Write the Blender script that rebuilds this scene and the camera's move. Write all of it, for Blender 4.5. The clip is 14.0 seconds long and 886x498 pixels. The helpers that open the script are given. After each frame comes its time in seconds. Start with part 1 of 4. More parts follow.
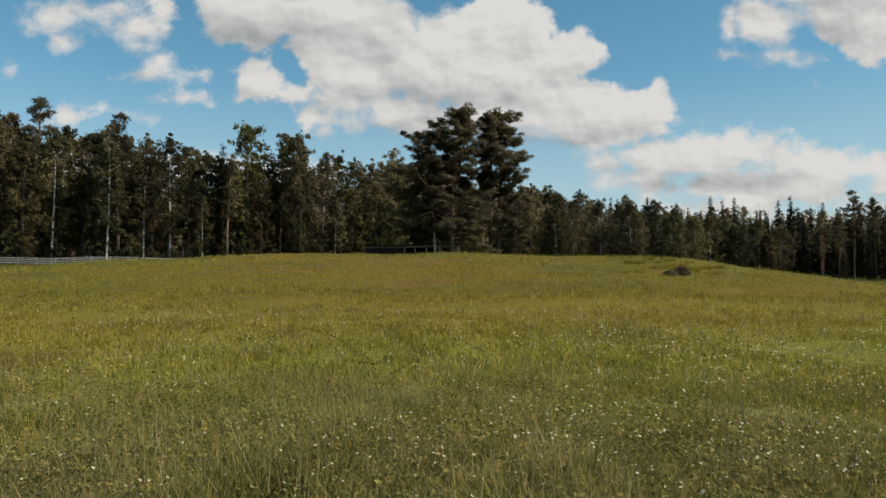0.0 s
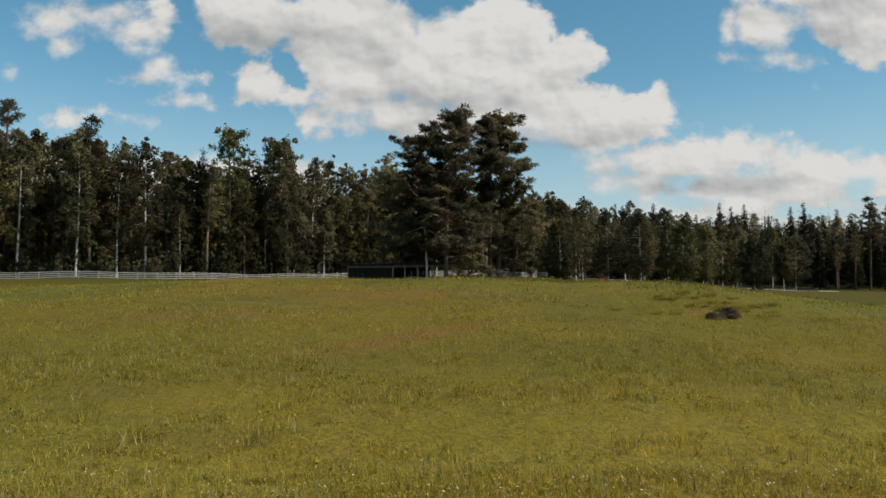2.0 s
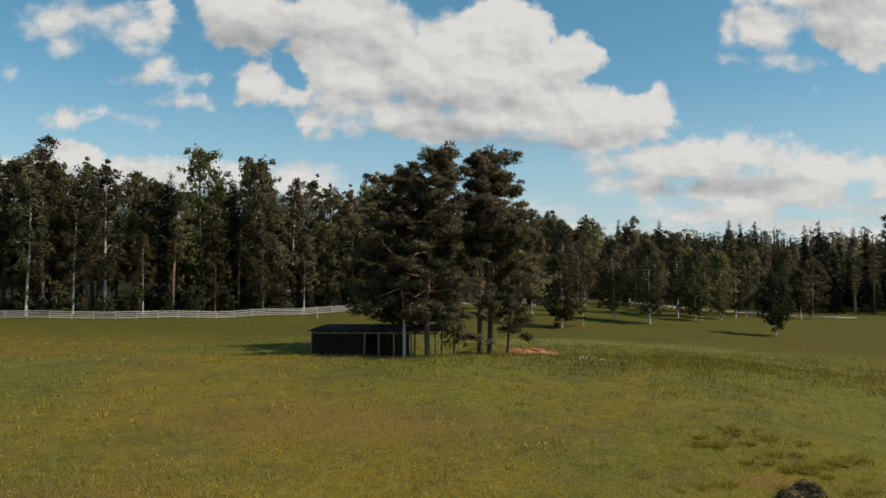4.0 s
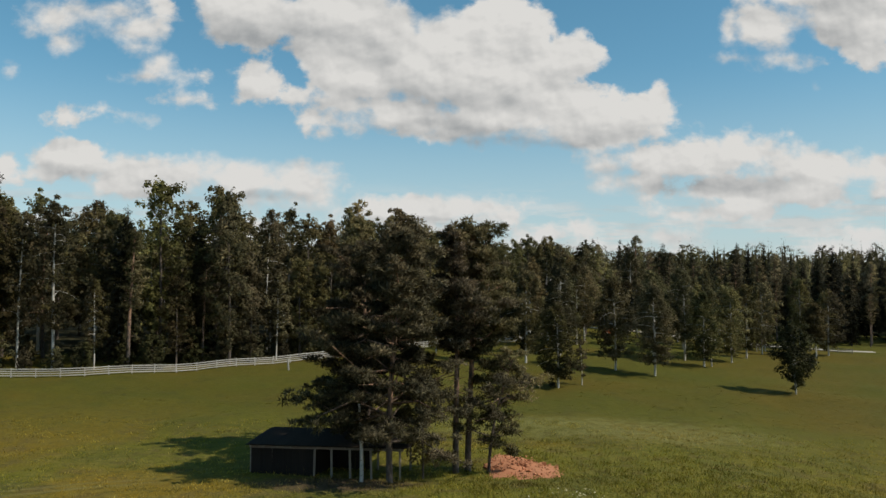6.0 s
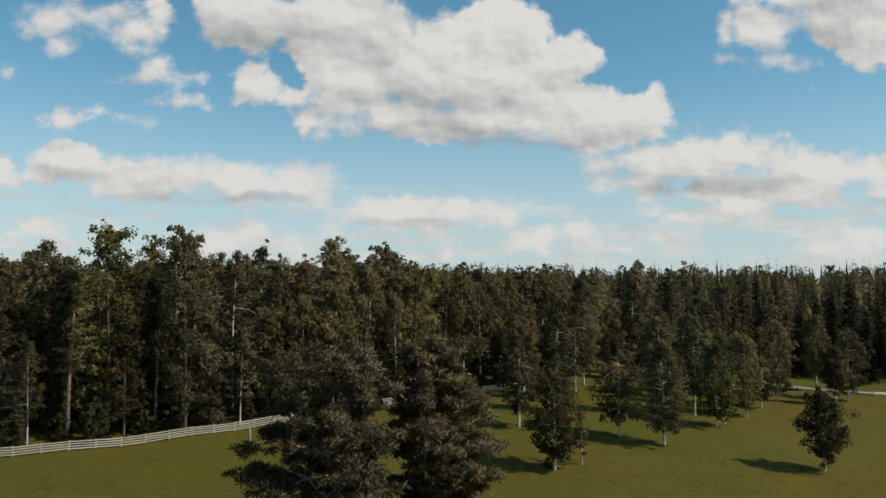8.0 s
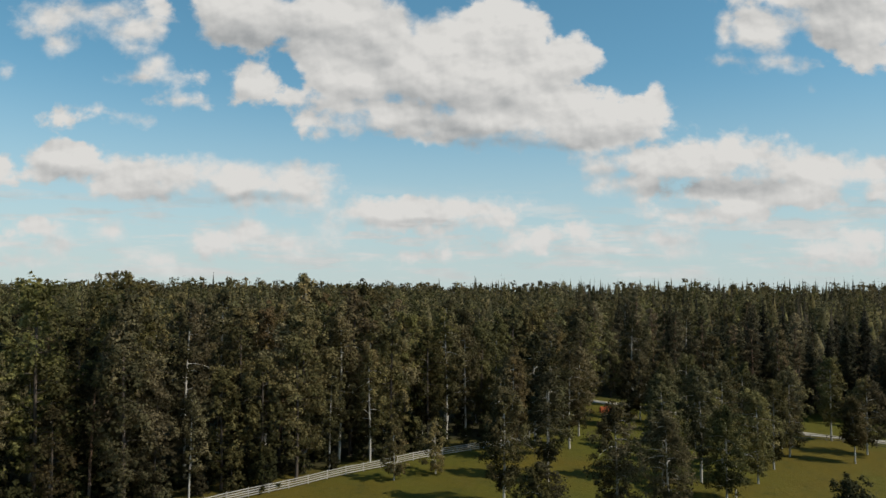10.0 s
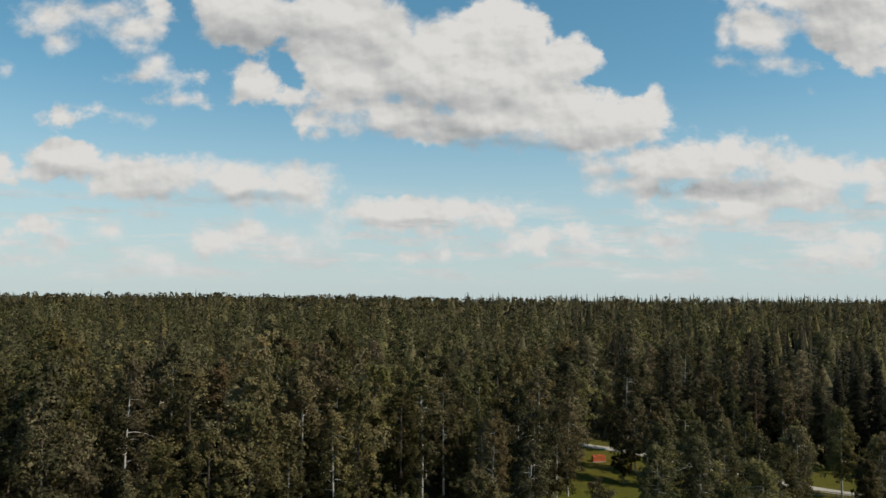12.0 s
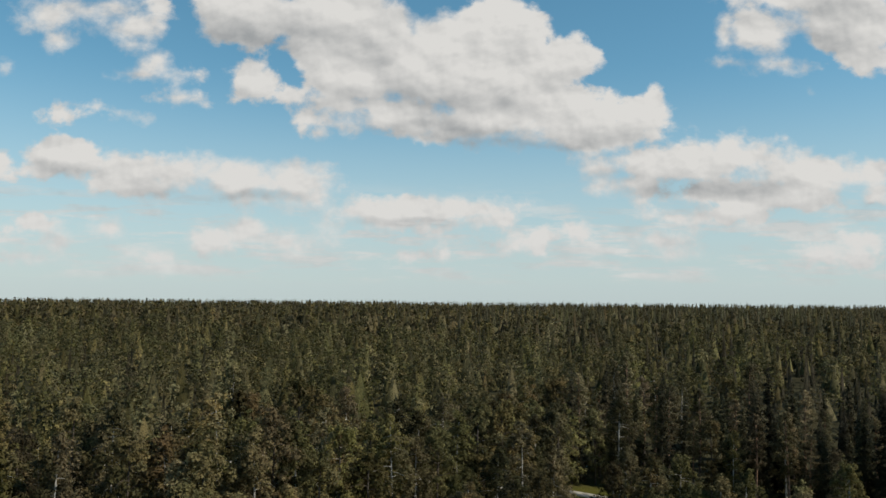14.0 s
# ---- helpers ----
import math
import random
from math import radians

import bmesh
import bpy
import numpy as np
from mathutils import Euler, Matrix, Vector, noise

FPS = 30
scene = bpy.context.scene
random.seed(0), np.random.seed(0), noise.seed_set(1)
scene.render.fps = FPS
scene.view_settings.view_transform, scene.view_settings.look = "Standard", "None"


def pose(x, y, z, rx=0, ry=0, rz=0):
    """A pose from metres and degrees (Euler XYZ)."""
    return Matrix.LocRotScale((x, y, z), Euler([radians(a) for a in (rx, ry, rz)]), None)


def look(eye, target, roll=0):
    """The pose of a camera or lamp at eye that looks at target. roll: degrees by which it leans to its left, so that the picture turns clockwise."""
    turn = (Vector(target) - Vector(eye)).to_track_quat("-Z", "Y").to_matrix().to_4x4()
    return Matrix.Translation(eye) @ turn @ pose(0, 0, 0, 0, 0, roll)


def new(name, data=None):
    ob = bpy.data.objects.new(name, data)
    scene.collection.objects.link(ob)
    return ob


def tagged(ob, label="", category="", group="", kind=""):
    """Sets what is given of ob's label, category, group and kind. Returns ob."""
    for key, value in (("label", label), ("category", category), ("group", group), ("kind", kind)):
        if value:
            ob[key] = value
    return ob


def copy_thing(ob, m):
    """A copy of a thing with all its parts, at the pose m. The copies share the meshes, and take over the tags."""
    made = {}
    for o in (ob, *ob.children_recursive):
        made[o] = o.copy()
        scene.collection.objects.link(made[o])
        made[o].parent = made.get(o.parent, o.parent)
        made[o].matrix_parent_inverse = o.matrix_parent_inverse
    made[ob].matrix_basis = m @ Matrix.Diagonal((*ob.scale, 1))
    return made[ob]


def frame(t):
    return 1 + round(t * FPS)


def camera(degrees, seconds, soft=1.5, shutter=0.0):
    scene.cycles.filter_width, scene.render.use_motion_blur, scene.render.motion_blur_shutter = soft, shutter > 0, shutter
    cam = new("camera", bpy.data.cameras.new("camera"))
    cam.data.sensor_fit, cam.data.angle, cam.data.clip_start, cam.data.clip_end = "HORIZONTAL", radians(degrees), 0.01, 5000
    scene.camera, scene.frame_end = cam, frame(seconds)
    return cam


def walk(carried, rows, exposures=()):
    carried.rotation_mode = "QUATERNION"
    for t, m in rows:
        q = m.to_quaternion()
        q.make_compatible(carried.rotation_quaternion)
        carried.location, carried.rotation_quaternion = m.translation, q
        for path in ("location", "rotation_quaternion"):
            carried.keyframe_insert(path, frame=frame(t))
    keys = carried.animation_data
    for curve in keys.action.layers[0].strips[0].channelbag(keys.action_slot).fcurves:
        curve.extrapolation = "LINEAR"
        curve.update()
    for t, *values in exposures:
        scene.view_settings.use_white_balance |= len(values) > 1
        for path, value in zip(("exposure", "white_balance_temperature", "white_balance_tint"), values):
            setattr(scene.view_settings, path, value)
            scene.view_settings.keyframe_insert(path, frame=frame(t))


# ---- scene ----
cam = camera(60.0, 14.0)
EYE, TILT, LEAN = 1.6, 3.64, 0.2
# seconds; metres right, ahead and up from the first eye; yaw, pitch and roll in degrees
ROWS = [
    (0.0, 0.000, 0.000, 0.000, 0.000, 0.000, 0.000),
    (0.5, 0.061, 2.758, 0.159, 0.000, 0.071, -0.030),
    (1.0, 0.207, 5.536, 0.512, 0.000, 0.165, -0.020),
    (1.5, 0.415, 8.315, 1.135, -0.000, 0.224, -0.020),
    (2.0, 0.744, 11.352, 1.952, -0.024, 0.224, -0.010),
    (2.5, 1.122, 14.719, 3.111, -0.035, 0.248, -0.010),
    (3.0, 1.549, 18.314, 4.477, -0.047, 0.319, -0.020),
    (5.5, 4.429, 34.850, 14.128, -0.024, 0.177, -0.210),
    (6.0, 5.136, 38.362, 15.970, -0.047, 0.154, -0.200),
    (6.5, 5.807, 42.071, 17.897, -0.083, 0.201, -0.180),
    (7.0, 6.381, 45.696, 19.947, -0.142, 0.236, -0.170),
    (7.5, 6.954, 49.322, 21.899, -0.189, 0.236, -0.150),
    (8.0, 7.491, 52.999, 23.936, -0.224, 0.260, -0.080),
    (10.5, 11.834, 70.765, 33.953, -0.343, 0.283, -0.330),
    (11.0, 12.847, 74.039, 35.990, -0.354, 0.307, -0.390),
    (11.5, 13.859, 77.241, 38.015, -0.366, 0.307, -0.430),
    (12.0, 14.921, 80.485, 40.065, -0.390, 0.307, -0.490),
    (12.5, 16.031, 83.521, 42.139, -0.402, 0.283, -0.540),
    (13.0, 17.104, 86.661, 44.201, -0.413, 0.283, -0.590),
    (13.5, 18.202, 89.554, 46.226, -0.425, 0.260, -0.630),
    (14.0, 19.252, 92.487, 48.288, -0.449, 0.236, -0.700),
]
walk(cam, [(t, pose(0, 0, EYE, TILT, LEAN, 0) @ pose(x, y, z, 90 + pitch, roll, yaw)) for t, x, y, z, yaw, pitch, roll in ROWS])

# ---- world, sun ----
SUN_EL, SUN_AZ = 45.0, 107.0  # azimuth clockwise from +y
sun_dir = Vector((math.sin(radians(SUN_AZ)) * math.cos(radians(SUN_EL)), math.cos(radians(SUN_AZ)) * math.cos(radians(SUN_EL)), math.sin(radians(SUN_EL))))
sun = new("sun", bpy.data.lights.new("sun", "SUN"))
sun.data.energy, sun.data.angle, sun.data.color = 4.3, radians(0.53), (1.0, 0.93, 0.80)
sun.matrix_world = look(sun_dir * 100, (0, 0, 0))
scene.view_settings.exposure = 0.0

world = bpy.data.worlds.new("sky")
scene.world = world
world.use_nodes = True


class Net:
    """A short hand for building node trees."""

    def __init__(self, tree):
        self.t = tree

    def n(self, kind, ins=None, node=None):
        node = node or self.t.nodes.new(kind)
        for k, v in (ins or {}).items():
            if isinstance(v, bpy.types.NodeSocket):
                self.t.links.new(v, node.inputs[k])
            else:
                node.inputs[k].default_value = v
        return node

    def math(self, op, a, b=0.0, c=0.0, clamp=False):
        node = self.t.nodes.new("ShaderNodeMath")
        node.operation, node.use_clamp = op, clamp
        return self.n("", {0: a, 1: b, 2: c}, node).outputs[0]

    def vec(self, op, a, b=(0, 0, 0), c=(0, 0, 0)):
        node = self.t.nodes.new("ShaderNodeVectorMath")
        node.operation = op
        self.n("", {0: a, 1: b, 2: c} if op == "MULTIPLY_ADD" else {0: a} if op == "LENGTH" else {0: a, 1: b}, node)
        return node.outputs["Value" if op in ("LENGTH", "DOT_PRODUCT") else "Vector"]

    def mix(self, f, a, b, blend="MIX"):
        node = self.t.nodes.new("ShaderNodeMix")
        node.data_type, node.blend_type = "RGBA", blend
        for k, v in ((0, f), (6, a), (7, b)):
            if isinstance(v, bpy.types.NodeSocket):
                self.t.links.new(v, node.inputs[k])
            else:
                node.inputs[k].default_value = v if k == 0 else (*v, 1.0) if len(v) == 3 else v
        return node.outputs[2]

    def noise(self, vec, scale, detail=4.0, rough=0.55, dist=0.0):
        ins = {"Scale": scale, "Detail": detail, "Roughness": rough, "Distortion": dist}
        if vec is not None:
            ins["Vector"] = vec
        return self.n("ShaderNodeTexNoise", ins).outputs["Fac"]

    def ramp(self, f, lo, hi, a=0.0, b=1.0):
        node = self.t.nodes.new("ShaderNodeMapRange")
        node.interpolation_type = "SMOOTHSTEP"
        return self.n("", {"Value": f, "From Min": lo, "From Max": hi, "To Min": a, "To Max": b}, node).outputs[0]


# Cloud banks in the plane one unit ahead: centre across, centre up, half width, half height
CLOUDS = {
    "great": [(-0.261, 0.383, 0.085, 0.049), (-0.133, 0.369, 0.081, 0.052), (-0.102, 0.308, 0.081, 0.049), (-0.012, 0.317, 0.077, 0.07), (0.078, 0.356, 0.068, 0.046), (0.056, 0.302, 0.133, 0.066), (0.131, 0.364, 0.028, 0.031), (0.168, 0.322, 0.038, 0.031), (0.192, 0.317, 0.019, 0.018), (-0.116, 0.258, 0.057, 0.019), (-0.056, 0.244, 0.096, 0.024), (0.063, 0.235, 0.14, 0.031), (0.176, 0.25, 0.066, 0.04), (0.266, 0.247, 0.037, 0.029), (0.232, 0.222, 0.066, 0.021), (0.281, 0.268, 0.018, 0.016), (-0.065, 0.347, 0.044, 0.052)],
    "arm": [(-0.259, 0.295, 0.018, 0.019), (-0.24, 0.284, 0.031, 0.021), (-0.213, 0.269, 0.038, 0.013), (-0.252, 0.312, 0.016, 0.01), (-0.172, 0.24, 0.015, 0.013), (-0.156, 0.221, 0.01, 0.007)],
    "west": [(-0.515, 0.378, 0.049, 0.025), (-0.501, 0.346, 0.021, 0.015), (-0.448, 0.387, 0.059, 0.019), (-0.41, 0.36, 0.035, 0.022), (-0.408, 0.334, 0.019, 0.013), (-0.37, 0.389, 0.022, 0.016), (-0.374, 0.311, 0.019, 0.01), (-0.384, 0.296, 0.025, 0.005), (-0.353, 0.267, 0.027, 0.007), (-0.432, 0.247, 0.025, 0.007), (-0.447, 0.241, 0.035, 0.004), (-0.579, 0.306, 0.008, 0.007)],
    "corner": [(0.433, 0.366, 0.044, 0.038), (0.487, 0.407, 0.099, 0.031), (0.547, 0.377, 0.066, 0.044), (0.391, 0.324, 0.022, 0.01), (0.455, 0.322, 0.022, 0.009), (0.491, 0.313, 0.018, 0.008), (0.569, 0.327, 0.037, 0.022), (0.388, 0.359, 0.016, 0.029), (0.493, 0.285, 0.007, 0.007)],
    "east": [(0.317, 0.182, 0.103, 0.025), (0.4, 0.192, 0.092, 0.024), (0.415, 0.21, 0.038, 0.012), (0.489, 0.176, 0.081, 0.027), (0.235, 0.176, 0.052, 0.013), (0.257, 0.154, 0.056, 0.015), (0.339, 0.144, 0.059, 0.013), (0.399, 0.145, 0.103, 0.021), (0.466, 0.138, 0.057, 0.022), (0.316, 0.109, 0.059, 0.007), (0.391, 0.118, 0.055, 0.01), (0.587, 0.177, 0.027, 0.019), (0.574, 0.139, 0.032, 0.016), (0.533, 0.131, 0.025, 0.009)],
    "band": [(-0.568, 0.182, 0.022, 0.022), (-0.492, 0.181, 0.062, 0.024), (-0.44, 0.167, 0.066, 0.020), (-0.529, 0.168, 0.059, 0.015), (-0.373, 0.154, 0.096, 0.022), (-0.337, 0.166, 0.056, 0.022), (-0.255, 0.155, 0.066, 0.028), (-0.188, 0.154, 0.05, 0.032), (-0.217, 0.13, 0.066, 0.016), (-0.158, 0.135, 0.027, 0.020), (-0.099, 0.115, 0.07, 0.019), (-0.025, 0.117, 0.074, 0.022), (0.049, 0.116, 0.055, 0.020), (-0.062, 0.099, 0.081, 0.012)],
    "low": [(-0.424, 0.094, 0.029, 0.017), (-0.525, 0.093, 0.027, 0.012), (-0.513, 0.074, 0.041, 0.012), (-0.313, 0.073, 0.011, 0.010), (-0.261, 0.085, 0.063, 0.019), (-0.201, 0.075, 0.053, 0.015), (-0.364, 0.056, 0.031, 0.010), (0.174, 0.091, 0.019, 0.012), (0.138, 0.081, 0.035, 0.012), (0.072, 0.075, 0.044, 0.010), (0.301, 0.084, 0.041, 0.015), (0.301, 0.067, 0.034, 0.008), (0.558, 0.085, 0.041, 0.014), (0.539, 0.058, 0.052, 0.012), (-0.546, 0.056, 0.063, 0.010), (-0.032, 0.061, 0.037, 0.008)],
}
# Grey undersides and hollows: the same four and how deep
HOLLOWS = [(-0.23, 0.356, 0.092, 0.037, 0.55), (-0.087, 0.346, 0.059, 0.044, 0.3), (-0.011, 0.222, 0.11, 0.015, 0.5), (0.078, 0.207, 0.125, 0.01, 0.55), (0.041, 0.265, 0.081, 0.012, 0.35), (-0.064, 0.274, 0.059, 0.018, 0.2), (0.176, 0.212, 0.088, 0.01, 0.3), (0.078, 0.316, 0.059, 0.013, 0.18), (0.548, 0.392, 0.07, 0.026, 0.65), (0.509, 0.351, 0.044, 0.018, 0.3), (0.339, 0.146, 0.081, 0.013, 0.65), (0.422, 0.158, 0.07, 0.012, 0.4), (0.574, 0.129, 0.025, 0.007, 0.55), (0.235, 0.166, 0.044, 0.01, 0.3), (-0.328, 0.135, 0.11, 0.008, 0.45), (-0.21, 0.132, 0.055, 0.008, 0.45), (-0.484, 0.17, 0.081, 0.01, 0.35), (-0.04, 0.099, 0.096, 0.007, 0.4), (-0.471, 0.39, 0.081, 0.013, 0.4), (-0.376, 0.297, 0.022, 0.007, 0.3)]
field = bpy.data.node_groups.new("cloud_field", "ShaderNodeTree")
field.interface.new_socket("P", in_out="INPUT", socket_type="NodeSocketVector")
field.interface.new_socket("D", in_out="OUTPUT", socket_type="NodeSocketFloat")
g = Net(field)
p_in = g.n("NodeGroupInput").outputs[0]
warp = g.n("ShaderNodeTexNoise", {"Vector": p_in, "Scale": 9.0, "Detail": 3.0}).outputs["Color"]
p_warp = g.vec("MULTIPLY_ADD", g.vec("SUBTRACT", warp, (0.5, 0.5, 0.5)), (0.05, 0.03, 0.0), p_in)
best = None
for bank in CLOUDS.values():
    for cx, cy, rx, ry in bank:
        far = g.vec("LENGTH", g.vec("MULTIPLY_ADD", p_warp, (1 / rx, 1 / ry, 0), (-cx / rx, -cy / ry, 0)))
        far = g.math("MULTIPLY_ADD", far, min(rx, ry), -min(rx, ry))
        best = far if best is None else g.math("SMOOTH_MIN", best, far, 0.010)
puff = g.noise(g.vec("MULTIPLY", p_in, (1.0, 1.3, 0.0)), 17.0, 10.0, 0.60, 0.10)
cell = g.t.nodes.new("ShaderNodeTexVoronoi")
cell.feature = "SMOOTH_F1"
cell = g.n("", {"Vector": p_in, "Scale": 24.0, "Detail": 3.0, "Roughness": 0.55}, cell).outputs["Distance"]
dens = g.math("SUBTRACT", g.math("MULTIPLY", g.math("SUBTRACT", puff, 0.5), 0.062), g.math("MAXIMUM", g.math("MINIMUM", best, 0.05), -0.05))
dens = g.math("ADD", dens, g.math("MULTIPLY_ADD", g.math("SUBTRACT", 0.35, cell), 0.016, 0.011))
field.links.new(dens, g.n("NodeGroupOutput").inputs[0])

w = Net(world.node_tree)
world.node_tree.nodes.clear()
way = w.n("ShaderNodeTexCoord").outputs["Generated"]
sep = w.n("ShaderNodeSeparateXYZ", {0: way})
depth = w.math("MAXIMUM", w.math("ABSOLUTE", sep.outputs[1]), 0.12)
plane = w.n("ShaderNodeCombineXYZ", {0: w.math("DIVIDE", sep.outputs[0], depth), 1: w.math("DIVIDE", sep.outputs[2], depth), 2: 0.0}).outputs[0]


def cloud_density(at):
    node = w.n("ShaderNodeGroup")
    node.node_tree = field
    world.node_tree.links.new(at, node.inputs[0])
    return node.outputs[0]


d_here = cloud_density(plane)
d_lit = cloud_density(w.vec("ADD", plane, (0.016, 0.034, 0.0)))
edge = w.noise(plane, 5.0, 2.0)
mask = w.ramp(d_here, -0.005, w.ramp(edge, 0.38, 0.62, 0.007, 0.022))
body_light = w.ramp(w.math("SUBTRACT", d_here, d_lit), -0.045, 0.045, -0.5, 0.5)


def relief(scale, reach):
    """Lit and shaded flanks of the billows at one scale."""
    at = w.vec("MULTIPLY", plane, (1.0, 1.3, 0.0))
    return w.math("SUBTRACT", w.noise(at, scale, 3.0, 0.45), w.noise(w.vec("ADD", at, (reach * 0.55, reach, 0.0)), scale, 3.0, 0.45))


shade = w.math("MULTIPLY_ADD", body_light, 0.5, 0.80)
shade = w.math("MULTIPLY_ADD", relief(6.5, 0.045), 0.5, shade)
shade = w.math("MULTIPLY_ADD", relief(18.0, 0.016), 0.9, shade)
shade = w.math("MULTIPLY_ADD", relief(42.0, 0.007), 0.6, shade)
ragged = w.n("ShaderNodeTexNoise", {"Vector": plane, "Scale": 11.0, "Detail": 4.0}).outputs["Color"]
ragged = w.vec("MULTIPLY_ADD", w.vec("SUBTRACT", ragged, (0.5, 0.5, 0.5)), (0.09, 0.045, 0.0), plane)
for cx, cy, rx, ry, deep in HOLLOWS:
    off = w.vec("LENGTH", w.vec("MULTIPLY_ADD", ragged, (1 / rx, 1 / ry, 0), (-cx / rx, -cy / ry, 0)))
    shade = w.math("SUBTRACT", shade, w.ramp(off, 0.25, 1.4, deep * 0.9, 0.0))
shade = w.math("MAXIMUM", shade, 0.0)
shade = w.math("MINIMUM", shade, 1.0)
sky_node = w.n("ShaderNodeTexSky")
sky_node.sky_type, sky_node.sun_disc = "NISHITA", False
sky_node.sun_elevation, sky_node.sun_rotation = radians(SUN_EL), radians(SUN_AZ)
sky_node.altitude, sky_node.air_density, sky_node.dust_density, sky_node.ozone_density = 100.0, 1.0, 0.3, 1.5
sky = w.n("ShaderNodeHueSaturation", {"Hue": 0.475, "Saturation": 1.2, "Value": 1.15, "Color": sky_node.outputs[0]}).outputs[0]
sky = w.mix(w.ramp(sep.outputs[2], 0.0, 0.30, 0.85, 0.0), sky, (4.7, 5.9, 6.2))
haze = w.ramp(sep.outputs[2], 0.0, 0.16, 1.0, 0.0)
wisp = w.noise(w.vec("MULTIPLY", plane, (7.0, 46.0, 0.0)), 1.0, 6.0, 0.6)
wisp = w.math("MULTIPLY", w.ramp(wisp, 0.45, 0.62), w.math("MULTIPLY", w.ramp(sep.outputs[2], 0.015, 0.04), w.ramp(sep.outputs[2], 0.085, 0.16, 0.85, 0.0)))
shade = w.math("MAXIMUM", shade, w.math("MULTIPLY", wisp, 0.85))
cloud_col = w.mix(shade, (0.46, 0.48, 0.49), (0.97, 0.955, 0.92))
cloud_col = w.mix(w.math("MULTIPLY", haze, 0.35), cloud_col, (0.90, 0.92, 0.91))
mask = w.math("MAXIMUM", mask, wisp)
back_sky = w.n("ShaderNodeBackground", {"Color": sky, "Strength": 0.10})
back_cloud = w.n("ShaderNodeBackground", {"Color": cloud_col, "Strength": 0.73})
mixed = w.n("ShaderNodeMixShader", {0: mask, 1: back_sky.outputs[0], 2: back_cloud.outputs[0]})
w.n("ShaderNodeOutputWorld", {0: mixed.outputs[0]})

# ---- materials ----


def material(name, rough=0.8, spec=0.3):
    m = bpy.data.materials.new(name)
    m.use_nodes = True
    b = m.node_tree.nodes["Principled BSDF"]
    b.inputs["Roughness"].default_value = rough
    b.inputs["Specular IOR Level"].default_value = spec
    return m, Net(m.node_tree), b


def finish(m, net, b, color, bump=None, strength=0.4, dist=0.02):
    m.node_tree.links.new(color, b.inputs["Base Color"])
    if bump is not None:
        node = net.n("ShaderNodeBump", {"Height": bump, "Strength": strength, "Distance": dist})
        m.node_tree.links.new(node.outputs[0], b.inputs["Normal"])
    return m


def leaf_material(name, dark, light, glow=0.25, rough=0.55):
    m, k, b = material(name, 0.8, 0.12)
    island = k.n("ShaderNodeNewGeometry").outputs["Random Per Island"]
    ob_rand = k.n("ShaderNodeObjectInfo").outputs["Random"]
    pos = k.n("ShaderNodeNewGeometry").outputs["Position"]
    patch = k.noise(pos, 0.35, 3.0)
    stand = k.noise(k.vec("MULTIPLY", pos, (1.0, 1.0, 0.35)), 0.14, 2.0, 0.6)
    col = k.mix(k.math("MULTIPLY_ADD", patch, 0.8, k.math("MULTIPLY_ADD", island, 0.35, -0.08), clamp=True), dark, light)
    hue = k.n("ShaderNodeHueSaturation", {"Hue": k.math("MULTIPLY_ADD", ob_rand, 0.03, 0.480), "Saturation": 0.92, "Value": k.math("MULTIPLY_ADD", ob_rand, 0.45, 0.62), "Color": col}).outputs[0]
    hue = k.n("ShaderNodeHueSaturation", {"Hue": k.ramp(stand, 0.35, 0.68, 0.516, 0.484), "Saturation": 1.0, "Value": k.ramp(stand, 0.36, 0.64, 0.5, 1.45), "Color": hue}).outputs[0]
    tree = k.t.nodes.new("ShaderNodeTexVoronoi")
    tree.voronoi_dimensions = "2D"
    tree = k.n("", {"Vector": k.vec("MULTIPLY_ADD", k.n("ShaderNodeTexNoise", {"Vector": pos, "Scale": 0.4}).outputs["Color"], (2.5, 2.5, 0.0), pos), "Scale": 0.15, "Randomness": 1.0}, tree).outputs["Color"]
    tint = k.n("ShaderNodeSeparateColor", {0: tree})
    hue = k.n("ShaderNodeHueSaturation", {"Hue": k.ramp(tint.outputs[1], 0.1, 0.9, 0.488, 0.510), "Saturation": k.ramp(tint.outputs[2], 0.0, 1.0, 0.85, 1.1), "Value": k.ramp(tint.outputs[0], 0.0, 1.0, 0.62, 1.22), "Color": hue}).outputs[0]
    fine = k.noise(pos, 5.5, 3.0, 0.6)
    hue = k.mix(1.0, hue, k.mix(k.ramp(fine, 0.32, 0.68), (0.5, 0.5, 0.52), (1.5, 1.45, 1.3)), "MULTIPLY")
    m.node_tree.links.new(hue, b.inputs["Base Color"])
    bump = k.n("ShaderNodeBump", {"Height": fine, "Strength": 0.8, "Distance": 0.15})
    m.node_tree.links.new(bump.outputs[0], b.inputs["Normal"])
    thin = k.n("ShaderNodeBsdfTranslucent", {"Color": hue})
    both = k.n("ShaderNodeMixShader", {0: glow, 1: b.outputs[0], 2: thin.outputs[0]})
    m.node_tree.links.new(both.outputs[0], m.node_tree.nodes["Material Output"].inputs[0])
    return m


